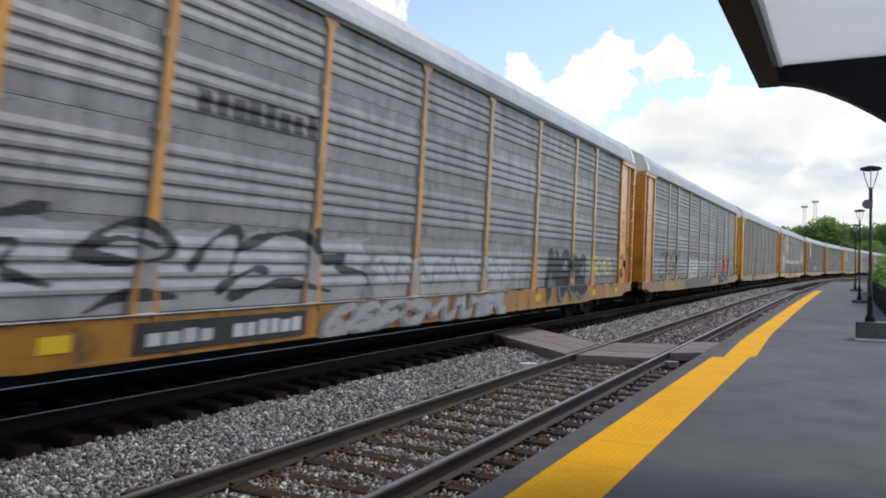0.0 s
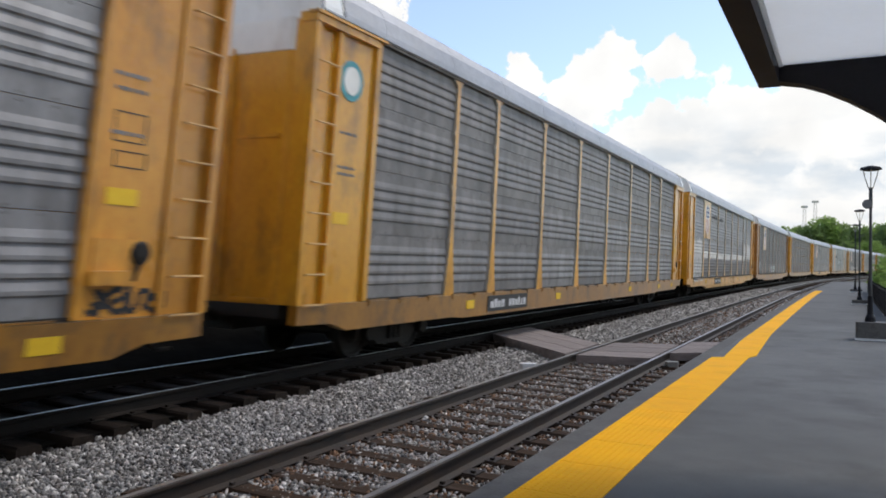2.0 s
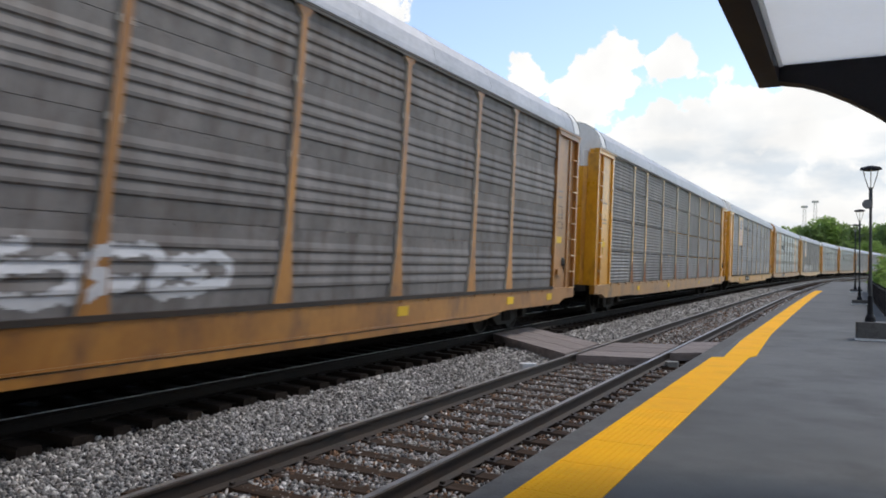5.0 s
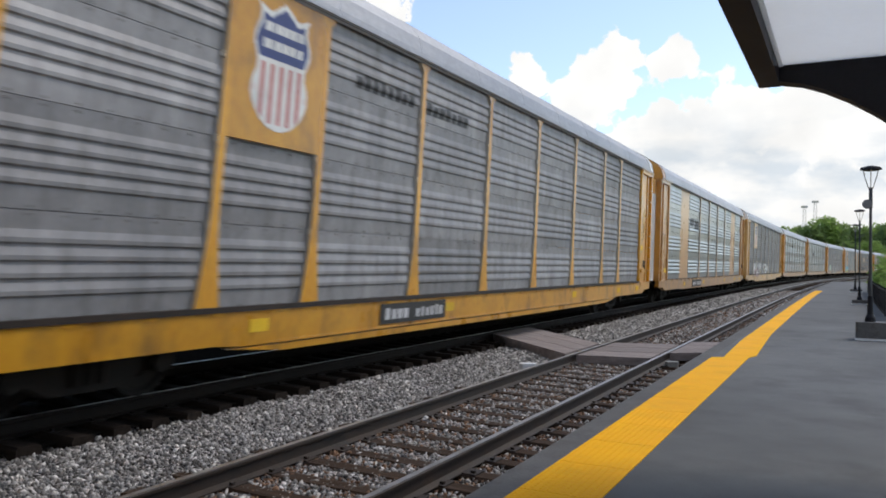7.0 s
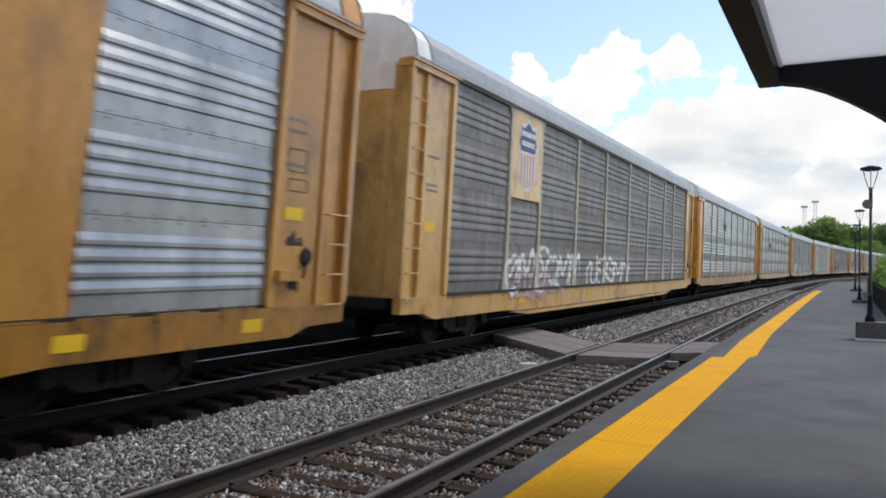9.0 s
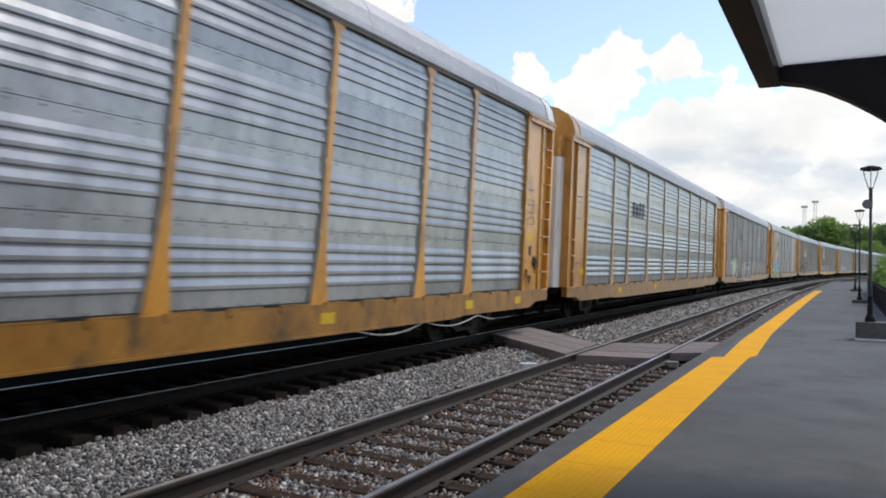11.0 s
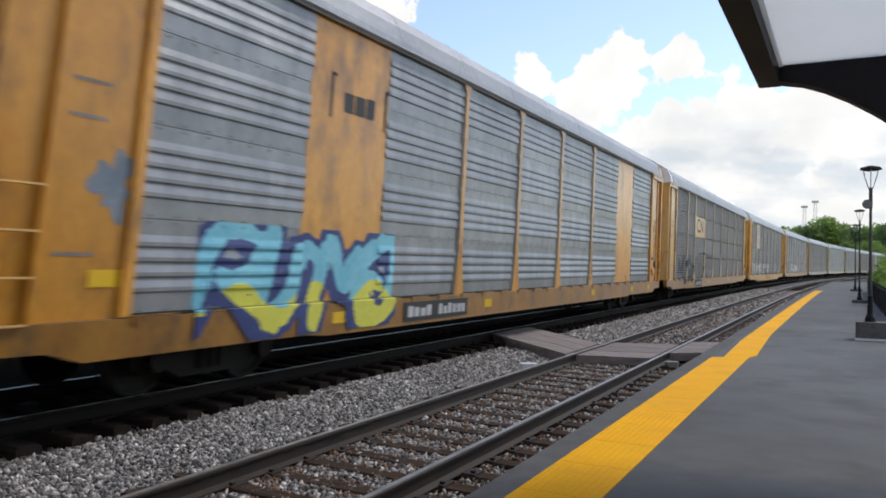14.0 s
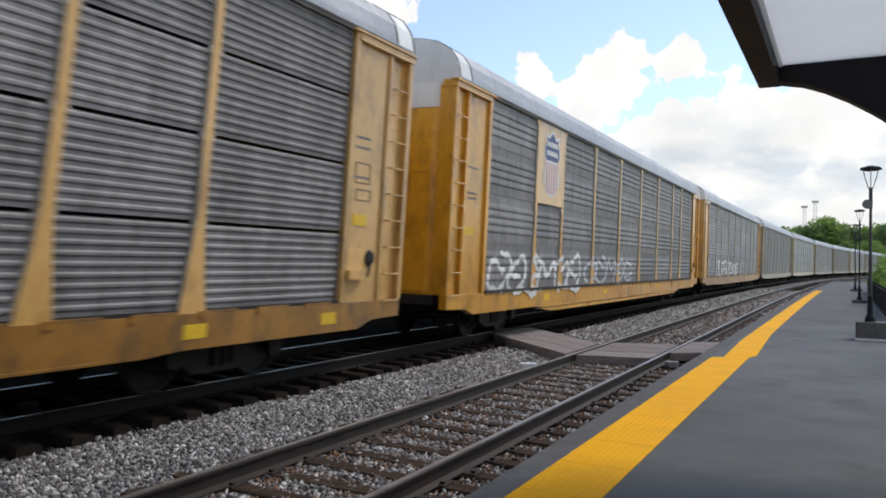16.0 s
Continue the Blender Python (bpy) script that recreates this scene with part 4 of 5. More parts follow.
FORMS = [[(0.0, 0.2), (0.1, 1.1), (1.0, 0.9), (0.6, 0.3), (0.1, 0.5), (1.1, 0.05)], [(0.9, 0.7), (0.2, 1.1), (0.0, 0.2), (0.9, -0.1), (1.0, 0.5), (0.4, 0.4)],
         [(0.0, 0.0), (0.2, 1.2), (0.6, 0.2), (0.9, 1.1), (1.1, 0.1)], [(0.1, 1.0), (0.0, -0.1), (0.6, 0.1), (0.5, 0.9), (1.1, 0.7), (0.9, 0.0)],
         [(0.5, 1.0), (-0.1, 0.7), (0.2, 0.0), (1.0, 0.1), (0.9, 0.9), (0.3, 0.5)], [(0.0, 0.9), (0.9, 1.1), (0.1, 0.4), (0.8, 0.5), (0.3, -0.1), (1.1, 0.1)]]


def strokes(seed, n, slant=0.15):
    rnd = random.Random(seed)
    lines = []
    for i in range(n):
        f = rnd.choice(FORMS)
        lo, hi = rnd.uniform(0.08, 0.20), rnd.uniform(0.78, 0.95)
        flip = rnd.random() < 0.5
        j = [((i + (1 - a if flip else a) * 1.15 + slant * b + rnd.uniform(-0.10, 0.10)) / (n + slant), lo + (hi - lo) * b + rnd.uniform(-0.06, 0.06)) for a, b in f]
        for _ in range(2):   # round the corners, as a spray can does
            j = [j[0]] + [(p[0] * (1 - w) + q[0] * w, p[1] * (1 - w) + q[1] * w) for p, q in zip(j, j[1:]) for w in (0.25, 0.75)] + [j[-1]]
        lines.append(j)
    return lines


def far_from(U, V, lines, aspect):
    d = np.full(U.shape, 9.0)
    for ln in lines:
        for (a, b), (c, e) in zip(ln, ln[1:]):
            ax, cx = a * aspect, c * aspect
            dx, dy = cx - ax, e - b
            t = np.clip(((U * aspect - ax) * dx + (V - b) * dy) / (dx * dx + dy * dy + 1e-9), 0, 1)
            d = np.minimum(d, np.hypot(U * aspect - ax - t * dx, V - b - t * dy))
    return d


def piece(car, u0, u1, z0, z1, seed, n, mats, label, fill=0.10, line=0.05, kind="rib", wide=False, second=0.5, tag=False):
    """A letter-like graffiti with fill, outline and, above a wavy line, a second fill."""
    aspect = (u1 - u0) / (z1 - z0)
    lines = strokes(seed, n)

    def func(U, V):
        wob = 0.03 * np.sin(U * aspect * 9 + seed) + 0.02 * np.sin(U * aspect * 23 + V * 11)
        d = far_from(U, V + wob, lines, aspect)
        out = np.full(U.shape, -1)
        if tag:
            out[d < line] = 0
            return out
        out[d < fill + line] = 1
        out[d < fill] = 0
        if len(mats) > 2:
            out[(d < fill) & (V + 0.12 * np.sin(U * aspect * 6 + seed) < second)] = 2
        shine = far_from(U - 0.02, V - 0.05, lines, aspect)
        out[(d < fill) & (shine > fill * 1.02)] = 1
        return out

    return paint_on(car, "graffiti", label, u0, u1, z0, z1, func, mats, kind, wide)


def throw_up(car, u0, u1, z0, z1, lines, mats, label, width, top, kind="rib", flat=None):
    """Graffiti with a filled body under a wavy top edge, drawn over with brush-like lines; a third paint edges the top."""
    aspect = (u1 - u0) / (z1 - z0)
    soft = []
    for ln in lines:
        for _ in range(2):
            ln = [ln[0]] + [(p[0] * (1 - w) + q[0] * w, p[1] * (1 - w) + q[1] * w) for p, q in zip(ln, ln[1:]) for w in (0.25, 0.75)] + [ln[-1]]
        soft.append(ln)

    def func(U, V):
        edge = top[0] + top[1] * np.sqrt(np.abs(np.sin(np.pi * U * top[2]))) - top[1] * 0.5 + 0.02 * np.sin(U * 71)
        ends = 0.02 + 0.015 * np.sin(V * 19)
        body = (V < edge) & (U > ends) & (U < 1 - ends)
        out = np.where(body, 0, -1)
        if len(mats) > 2:
            out[body & (V > edge - 0.07)] = 2
        d = far_from(U, V, soft, aspect)
        out[d < width * (1.0 + 0.55 * np.sin(U * aspect * 5.3 + V * 7.1))] = 1
        return out

    return paint_on(car, "graffiti", label, u0, u1, z0, z1, func, mats, kind, flat=flat)


def word_bars(car, u0, u1, z0, z1, n, mat_, seed, kind="rib", wide=False, flat=None, name="lettering"):
    """Unreadable lettering as plain bars of its size."""
    rnd = random.Random(seed)
    tops = [rnd.uniform(0.75, 1.0) for _ in range(n)]
    gaps = [rnd.choice((0.16, 0.22, 0.30)) for _ in range(n)]

    def func(U, V):
        k = np.minimum((U * n).astype(int), n - 1)
        fr = U * n - k
        on = (fr > np.array(gaps)[k] / 2) & (fr < 1 - np.array(gaps)[k] / 2) & (V < np.array(tops)[k])
        return np.where(on, 0, -1)

    return tagged(paint_on(car, name, "worn lettering bars", u0, u1, z0, z1, func, [mat_], kind, wide, flat, 0.02, 0.02), kind="stuff")


def number_plate_board(car, u0, u1, seed):
    sh = Shape().box(SIDE - 0.005, SIDE + 0.006, u0 - HALF, u1 - HALF, SILL_LO + 0.06, SILL_HI - 0.06)
    part("stencil_board", sh.mesh("stencil_board", PLATE), car, "black board with white marking bars")
    word_bars(car, u0 + 0.12, u0 + (u1 - u0) * 0.4, SILL_LO + 0.13, SILL_HI - 0.13, 4, SILVER, seed, flat=SIDE + 0.009)
    word_bars(car, u0 + (u1 - u0) * 0.5, u1 - 0.1, SILL_LO + 0.13, SILL_HI - 0.13, 6, SILVER, seed + 1, flat=SIDE + 0.009)


def shield(car, paint):
    """A yellow board in the narrow bay with a striped shield emblem."""
    y0, y1 = EDGES[1] + 0.06, EDGES[2] - 0.06
    x = PLANE + 0.05
    sh = Shape().box(PLANE - 0.01, x, y0, y1, 3.06, EAVE - 0.03)
    part("emblem_board", sh.mesh("emblem_board", paint), car, "yellow emblem board")
    m = (y0 + y1) / 2 + HALF

    def func(U, V):
        a = np.abs(U - 0.5) * 2
        top = 0.90 + 0.10 * np.maximum(1 - a * 2.2, 0) + 0.06 * np.clip(a * 2 - 1, 0, 1)
        half = np.where(V > 0.30, 0.90 + 0.08 * np.cos((V - 0.30) * 17), np.sqrt(np.clip(1 - np.clip((0.30 - V) / 0.30, 0, 1) ** 1.7, 0, 1)) * 0.98)
        inside = (a < half) & (V < top)
        inner = (a < half - 0.09) & (V < top - 0.045) & (V > 0.05)
        out = np.where(inside, 1, -1)
        blue = inner & (V > 0.54)
        out = np.where(blue, 0, out)
        stripe = inner & (V < 0.51) & (np.mod(U * 13.0, 2) < 1.0)
        out = np.where(stripe, 2, out)
        for v in (0.65, 0.78):
            out = np.where(blue & (np.abs(V - v) < 0.035) & (a < 0.7) & (np.mod(U * 17, 1) > 0.18), 1, out)
        return out

    paint_on(car, "shield_emblem", "blue, white and red striped shield emblem", m - 0.58, m + 0.58, 3.24, 4.90, func, [NAVY, CHALK, BRICKRED], flat=x + 0.006, dy=0.02, dz=0.02)


def patch(car, u0, u1, z0, z1, mat_, label, kind="rib", seed=1):
    def func(U, V):
        edge = 0.06 * np.sin(U * 9 + seed) + 0.04 * np.sin(U * 31)
        y = u0 - HALF + U * (u1 - u0)
        clear = np.ones(U.shape, bool)
        for e in EDGES[1:-1]:
            clear &= np.abs(y - e) > 0.2
        return np.where(clear & (V > 0.03 + edge * 0.3) & (V < 0.93 + edge), 0, -1)

    return paint_on(car, "paint_patch", label, u0, u1, z0, z1, func, [mat_], kind, dy=0.06)


C = CARS
# first car: silver letters outlined in black, a dark word above
HOOKS = [[(0.0, 0.93), (0.12, 0.95), (0.16, 0.86), (0.22, 0.97)], [(0.27, 0.55), (0.33, 0.86), (0.39, 0.88), (0.46, 0.62), (0.39, 0.48), (0.28, 0.56)], [(0.30, 0.66), (0.35, 0.74), (0.41, 0.64)],
         [(0.48, 0.45), (0.53, 0.80), (0.60, 0.88), (0.57, 0.40)], [(0.58, 0.62), (0.66, 0.84), (0.77, 0.86), (0.80, 0.66)], [(0.05, 0.75), (0.12, 0.62), (0.20, 0.70), (0.16, 0.45), (0.24, 0.30)], [(0.55, 0.22), (0.62, 0.44), (0.66, 0.40)], [(0.58, 0.14), (0.72, 0.30), (0.86, 0.14)],
         [(0.80, 0.90), (0.82, 0.48), (0.92, 0.66), (0.86, 0.44), (0.98, 0.40), (1.0, 0.2)], [(0.02, 0.60), (0.10, 0.40), (0.06, 0.20), (0.14, 0.10)], [(0.30, 0.05), (0.36, 0.22), (0.46, 0.16)]]
throw_up(C[0], 3.6, 10.7, 1.02, 2.12, HOOKS, [THIN_SILVER, INK], "silver graffiti outlined in black hooks", 0.045, (0.80, 0.10, 2.5))
FANS = [[(k / 9 + 0.02, 0.15), (k / 9 + 0.05, 0.75 + 0.1 * (k % 3)), (k / 9 + 0.08, 0.45), (k / 9 + 0.11, 0.3 + 0.2 * (k % 2))] for k in range(9)]
throw_up(C[0], 10.7, 16.4, 1.02, 1.95, FANS, [THIN_SILVER, HAZE], "faded silver graffiti letters", 0.026, (0.72, 0.10, 4.5))
piece(C[0], 18.6, 21.9, 0.66, 2.0, 13, 4, [INK, HAZE], "black bubble letters", 0.12, 0.025)
piece(C[0], 22.3, 24.6, 1.2, 1.9, 14, 3, [LIME], "faint yellow spray tag", line=0.03, tag=True)
piece(C[0], 9.4, 16.0, 0.54, 1.0, 15, 9, [THIN_SILVER, HAZE], "grey spray strokes over the yellow sill", 0.16, 0.05)
word_bars(C[0], 6.85, 9.15, 3.28, 3.60, 8, PLATE, 3)
number_plate_board(C[0], 6.3, 9.1, 4)
# second car
piece(C[1], 3.0, 7.4, 1.0, 2.3, 21, 4, [INK], "thin black graffiti outlines", line=0.028, tag=True)
SCALLOPS = [[(0.13 * k + 0.02, 0.10), (0.13 * k + 0.03, 0.70), (0.13 * k + 0.065, 0.82), (0.13 * k + 0.105, 0.70), (0.13 * k + 0.11, 0.34), (0.13 * k + 0.05, 0.30)] for k in range(7)]
throw_up(C[1], 9.45, 12.05, 1.04, 2.0, SCALLOPS, [SILVER, SLATE, SILVER], "silver bubble graffiti with dark outlines", 0.022, (0.84, 0.10, 7.0))
throw_up(C[1], 12.2, 15.5, 1.04, 1.94, SCALLOPS[:6], [THIN_SILVER, SLATE, SILVER], "silver bubble graffiti with dark outlines", 0.022, (0.84, 0.12, 5.0))
throw_up(C[1], 8.2, 15.9, SILL_LO + 0.02, SILL_HI - 0.02, FANS, [HAZE, SLATE], "dull grey paint sprayed over the sill", 0.03, (0.96, 0.03, 5.0), flat=SIDE + 0.007)
piece(C[1], 16.0, 18.2, 1.15, 2.10, 24, 3, [HAZE], "dark grey spray tag", line=0.05, tag=True)
piece(C[1], 18.5, 22.6, 0.58, 2.10, 25, 4, [RED, INK, TEAL], "red and teal graffiti outlined in black", 0.09, 0.03, second=0.3)
piece(C[1], 18.8, 22.4, 0.95, 2.05, 26, 3, [CHALK], "white highlights on the red letters", line=0.025, tag=True)
piece(C[1], 25.5, 26.5, 1.02, 1.32, 27, 4, [INK], "small black spray tag on the end plate", line=0.10, tag=True)
# third car: round emblem on its end plate
disc = Shape().tube([(PLANE + 0.024, -HALF + 1.0, 4.25), (PLANE + 0.034, -HALF + 1.0, 4.25)], 0.30, 24)
part("round_emblem", disc.mesh("round_emblem", TEAL), C[2], "round green emblem disc")
disc = Shape().tube([(PLANE + 0.036, -HALF + 1.0, 4.25), (PLANE + 0.040, -HALF + 1.0, 4.25)], 0.21, 24)
part("round_emblem_centre", disc.mesh("round_emblem_centre", CHALK), C[2], "white centre of the emblem")
number_plate_board(C[2], 6.2, 8.4, 8)
# shield cars
for i in (3, 4, 6, 8, 14):
    shield(C[i], YEL_PALE if i in (4, 8, 14) else YEL_DEEP)
for i in (3, 6):
    word_bars(C[i], 7.2, 9.0, 4.20, 4.42, 8, PLATE, 30 + i)
    word_bars(C[i], 9.4, 11.1, 4.18, 4.40, 7, PLATE, 40 + i)
    number_plate_board(C[i], 8.2, 10.4, 50 + i)
patch(C[3], 4.8, 25.3, 1.06, 2.00, BROWN_BAND, "brown painted-over band", seed=6)
patch(C[3], 4.8, 21.6, 2.02, 2.38, PALE_BAND, "pale painted-over band")
patch(C[3], 1.7, 4.5, 1.15, 3.0, PALE_BAND, "pale painted-over patch", seed=2)
patch(C[3], 21.6, 25.3, 2.1, 3.25, PALE_BAND, "pale painted-over patch", seed=3)
LOOPS = [[(0.04, 0.42), (0.20, 0.52), (0.20, 0.82), (0.10, 0.90), (0.05, 0.60), (0.07, 0.15), (0.20, 0.10)], [(0.30, 0.95), (0.30, 0.12), (0.40, 0.10)], [(0.47, 0.10), (0.48, 0.85), (0.56, 0.90), (0.58, 0.30), (0.60, 0.88), (0.68, 0.88), (0.70, 0.10)],
         [(0.85, 0.90), (0.78, 0.55), (0.82, 0.12), (0.93, 0.14), (0.97, 0.55), (0.93, 0.88), (0.85, 0.90)]]


def loop_letters(U, V):
    d = far_from(U, V, LOOPS, 2.4)
    return np.where(d < 0.055, 1, np.where(d < 0.12, 0, -1))


paint_on(C[3], "graffiti", "white graffiti loops outlined in black", 1.65, 4.35, 0.84, 2.02, loop_letters, [CHALK, INK])
piece(C[4], 2.2, 3.6, 1.3, 2.1, 32, 2, [CHALK], "thin white spray tag", line=0.03, tag=True)
piece(C[4], 10.5, 14.0, 1.1, 1.8, 33, 3, [SILVER], "pale grey spray patch", line=0.10, tag=True)
# silver cars
word_bars(C[7], 6.7, 7.6, 3.50, 3.92, 3, PLATE, 61, wide=True)
word_bars(C[7], 7.8, 9.0, 3.40, 3.92, 4, PLATE, 62, wide=True)
number_plate_board(C[7], 7.3, 9.8, 63)
piece(C[8], 4.4, 9.8, 0.75, 2.05, 81, 6, [CHALK], "smeared white spray tags", line=0.05, tag=True)
piece(C[8], 4.9, 8.0, 0.75, 1.5, 82, 4, [PINK], "faded pink spray tags", line=0.06, tag=True)
piece(C[8], 10.4, 15.4, 0.9, 1.9, 83, 5, [CHALK], "faded white spray letters", line=0.06, tag=True)
word_bars(C[10], 6.9, 8.7, 3.28, 3.84, 4, PLATE, 101)
word_bars(C[9], 8.9, 10.1, 3.75, 4.2, 4, PLATE, 102)
# car with the striped emblem
piece(C[11], 4.1, 6.5, 0.9, 2.15, 111, 5, [MINT], "pale green spray strokes", line=0.09, tag=True)
piece(C[11], 9.5, 13.8, 0.60, 2.0, 112, 4, [HAZE, CHALK], "dark letters outlined in white spray", 0.10, 0.03)
for k in range(4):
    paint_on(C[11], "emblem_stripe", "black emblem stripe", 7.0 + 0.12 * k, 8.1, 3.86 - 0.12 * k, 3.92 - 0.12 * k, lambda U, V: np.zeros_like(U), [PLATE])
word_bars(C[11], 8.15, 9.05, 3.36, 3.88, 2, PLATE, 113)
number_plate_board(C[11], 6.6, 9.0, 114)
# wide-panel car with blue graffiti
piece(C[12], 2.6, 6.9, 0.62, 2.05, 121, 4, [SKYB, NAVY, LIME], "light blue and yellow graffiti outlined in navy", 0.12, 0.07, wide=True, second=0.38)
xw = PLANE + 0.006
word_bars(C[12], EDGES_WIDE[1] + HALF + 0.72, EDGES_WIDE[1] + HALF + 1.6, 3.78, 4.15, 3, PLATE, 123, flat=xw, name="emblem")
for uu in (0.4, 1.85):
    sh = Shape().box(PLANE, PLANE + 0.008, EDGES_WIDE[1] + uu, EDGES_WIDE[1] + uu + 0.05, 3.65, 4.3).box(PLANE, PLANE + 0.008, EDGES_WIDE[1] + uu, EDGES_WIDE[1] + uu + 0.12, 4.25, 4.3)
    part("emblem_bracket", sh.mesh("emblem_bracket", PLATE), C[12], "dark emblem bracket")
number_plate_board(C[12], 7.2, 9.6, 124)
# seamed car with the emblem board
piece(C[13], 2.6, 6.9, 0.70, 2.10, 131, 4, [INK], "broad black spray letters", line=0.10, tag=True, kind="seam")
ARCHES = [[(0.0, 0.0), (0.04, 0.55), (0.12, 0.95), (0.20, 0.95), (0.26, 0.55), (0.28, 0.05)], [(0.13, 0.12), (0.12, 0.45), (0.16, 0.52), (0.19, 0.30), (0.15, 0.12)], [(0.27, 0.96), (0.44, 0.98)], [(0.38, 0.42), (0.36, 0.30), (0.41, 0.30), (0.39, 0.46)],
          [(0.49, 0.40), (0.50, 1.0), (0.60, 0.98), (0.66, 0.80), (0.62, 0.50), (0.68, 0.42), (0.70, 0.10), (0.60, 0.02)], [(0.55, 0.45), (0.59, 0.55)], [(0.56, 0.10), (0.62, 0.16)], [(0.69, 0.80), (0.73, 0.97), (0.77, 0.85), (0.76, 0.45)],
          [(0.78, 0.75), (0.86, 0.95), (0.92, 0.80), (0.90, 0.35), (0.80, 0.40), (0.78, 0.75)], [(0.91, 0.85), (0.97, 0.95), (1.0, 0.75), (0.99, 0.40)]]


def arch_letters(U, V):
    return np.where(far_from(U, V, ARCHES, 4.2) < 0.052 - 0.018 * U, 0, -1)


paint_on(C[13], "graffiti", "rounded black graffiti outlines", 7.25, 11.9, 0.98, 2.28, arch_letters, [INK], kind="seam")
sh = Shape().box(PLANE - 0.01, PLANE + 0.04, EDGES[2] + 0.05, EDGES[3] - 0.05, SILL_HI + 2 * PANEL_H + 0.03, SILL_HI + 3 * PANEL_H)
part("emblem_board", sh.mesh("emblem_board", YEL_PALE), C[13], "pale yellow emblem board")


def loop_emblem(U, V):
    d = far_from(U, V, [[(0.42, 0.80), (0.18, 0.80), (0.12, 0.65), (0.12, 0.35), (0.18, 0.2), (0.46, 0.2)], [(0.52, 0.18), (0.52, 0.8), (0.80, 0.2), (0.86, 0.8)]], 2.6)
    return np.where(d < 0.06, 0, -1)


paint_on(C[13], "emblem", "black looped line emblem", EDGES[2] + HALF + 0.3, EDGES[3] + HALF - 0.3, 3.15, 4.05, loop_emblem, [PLATE], flat=PLANE + 0.046, dy=0.02)
number_plate_board(C[13], 6.5, 8.4, 134)
piece(C[14], 1.9, 8.2, 0.78, 2.0, 141, 6, [CHALK], "white spray letters", line=0.05, tag=True)
piece(C[14], 8.5, 14.0, 0.95, 1.9, 142, 5, [SILVER], "pale grey spray letters", line=0.05, tag=True)
piece(C[15], 5.0, 14.0, 1.0, 2.0, 151, 7, [CHALK], "white spray letters", line=0.05, tag=True)

# small stencilled notices and grime on the end plates
for i in range(15):
    for u0 in (0.80, 25.55):
        for k, z in enumerate((3.45, 3.30, 2.95, 2.85, 1.62)):
            if (i + k) % 3:
                word_bars(C[i], u0, u0 + 0.42, z, z + 0.04, 6, HAZE, i * 7 + k, flat=PLANE + 0.026)


def blot(car, u0, u1, z0, z1, mat_, label, seed):
    """A stain with a ragged edge."""
    def func(U, V):
        a = np.arctan2(V - 0.5, U - 0.5)
        r = np.hypot(U - 0.5, V - 0.5)
        edge = 0.30 + 0.09 * np.sin(3 * a + seed) + 0.06 * np.sin(7 * a + 2 * seed)
        return np.where(r < edge, 0, -1)

    paint_on(car, "stain", label, u0, u1, z0, z1, func, [mat_], flat=PLANE + 0.024, dy=0.02)


for i in (0, 3, 7, 9, 10, 12):
    blot(C[i], 25.6, 26.15, 1.25, 2.15, RUST, "dark grease stain round the hand brake", i)
    blot(C[i], 25.75, 26.05, 1.1, 1.55, GRIME, "black grease stain", i + 3)
blot(C[12], 1.0, 1.75, 1.85, 2.85, SLATE, "faded grey-blue spray blot", 5)
# rust on the post feet of the brown seamed car
for e in EDGES[1:-1]:
    sh = Shape().prism([(-0.185, 0.98), (0.185, 0.98), (0.165, 1.2), (0.072, 1.68), (0.03, 1.75), (-0.072, 1.66), (-0.165, 1.2)], lambda a, b, t: (t, e + a, b), SIDE - 0.032, SIDE - 0.028)
    part("rusted_foot", sh.mesh("rusted_foot", RUST_LIGHT), C[5], "rust-brown foot of the post")

cable = Shape().tube([(SIDE - 0.03, y, 0.60 - 0.13 * abs(math.sin((y - 5.2) * 1.45)) - 0.03) for y in [5.2 + 0.12 * k for k in range(44)]], 0.012, 5)
part("hanging_cable", cable.mesh("hanging_cable", GALV_PALE), C[9], "thin pale cable sagging under the sill")


# ---- yellow tactile strip along the platform edge ----
strip = thing("tactile_strip", "bright yellow tactile warning strip of plastic tiles", "tactile paving", kind="structure")
STRIP_L = ([-14, 14.8, 14.95, 18.6, 61.5], [1.858, 1.858, 2.05, 1.955, 1.955])
STRIP_R = ([-14, 15.1, 15.5, 20.5, 61.5], [2.466, 2.466, 2.56, 2.42, 2.43])


def strip_edges(s):
    return float(np.interp(s, *STRIP_L)), float(np.interp(s, *STRIP_R))


s = -12.0
while s < 61.3:
    e = min(s + 0.914, 61.5)
    cuts = [s, *[q for q in (14.8, 14.95, 15.1, 15.5) if s < q < e], e - 0.006]
    v, f = [], []
    for q in cuts:
        a, b = strip_edges(q)
        v += [at(q, a, PZ - 0.01), at(q, a, PZ + 0.008), at(q, b, PZ + 0.008), at(q, b, PZ - 0.01)]
    for i in range(len(cuts) - 1):
        f += [(i * 4 + j, i * 4 + j + 1, i * 4 + j + 5, i * 4 + j + 4) for j in range(3)]
    f += [(0, 1, 2, 3), tuple(range(len(v) - 4, len(v)))]
    part("tile", Shape().put(v, f).mesh("tile", STRIP), strip)
    s = e
dome = Shape()
dv = [(math.cos(k * math.pi / 3), math.sin(k * math.pi / 3)) for k in range(6)]
s = 2.0
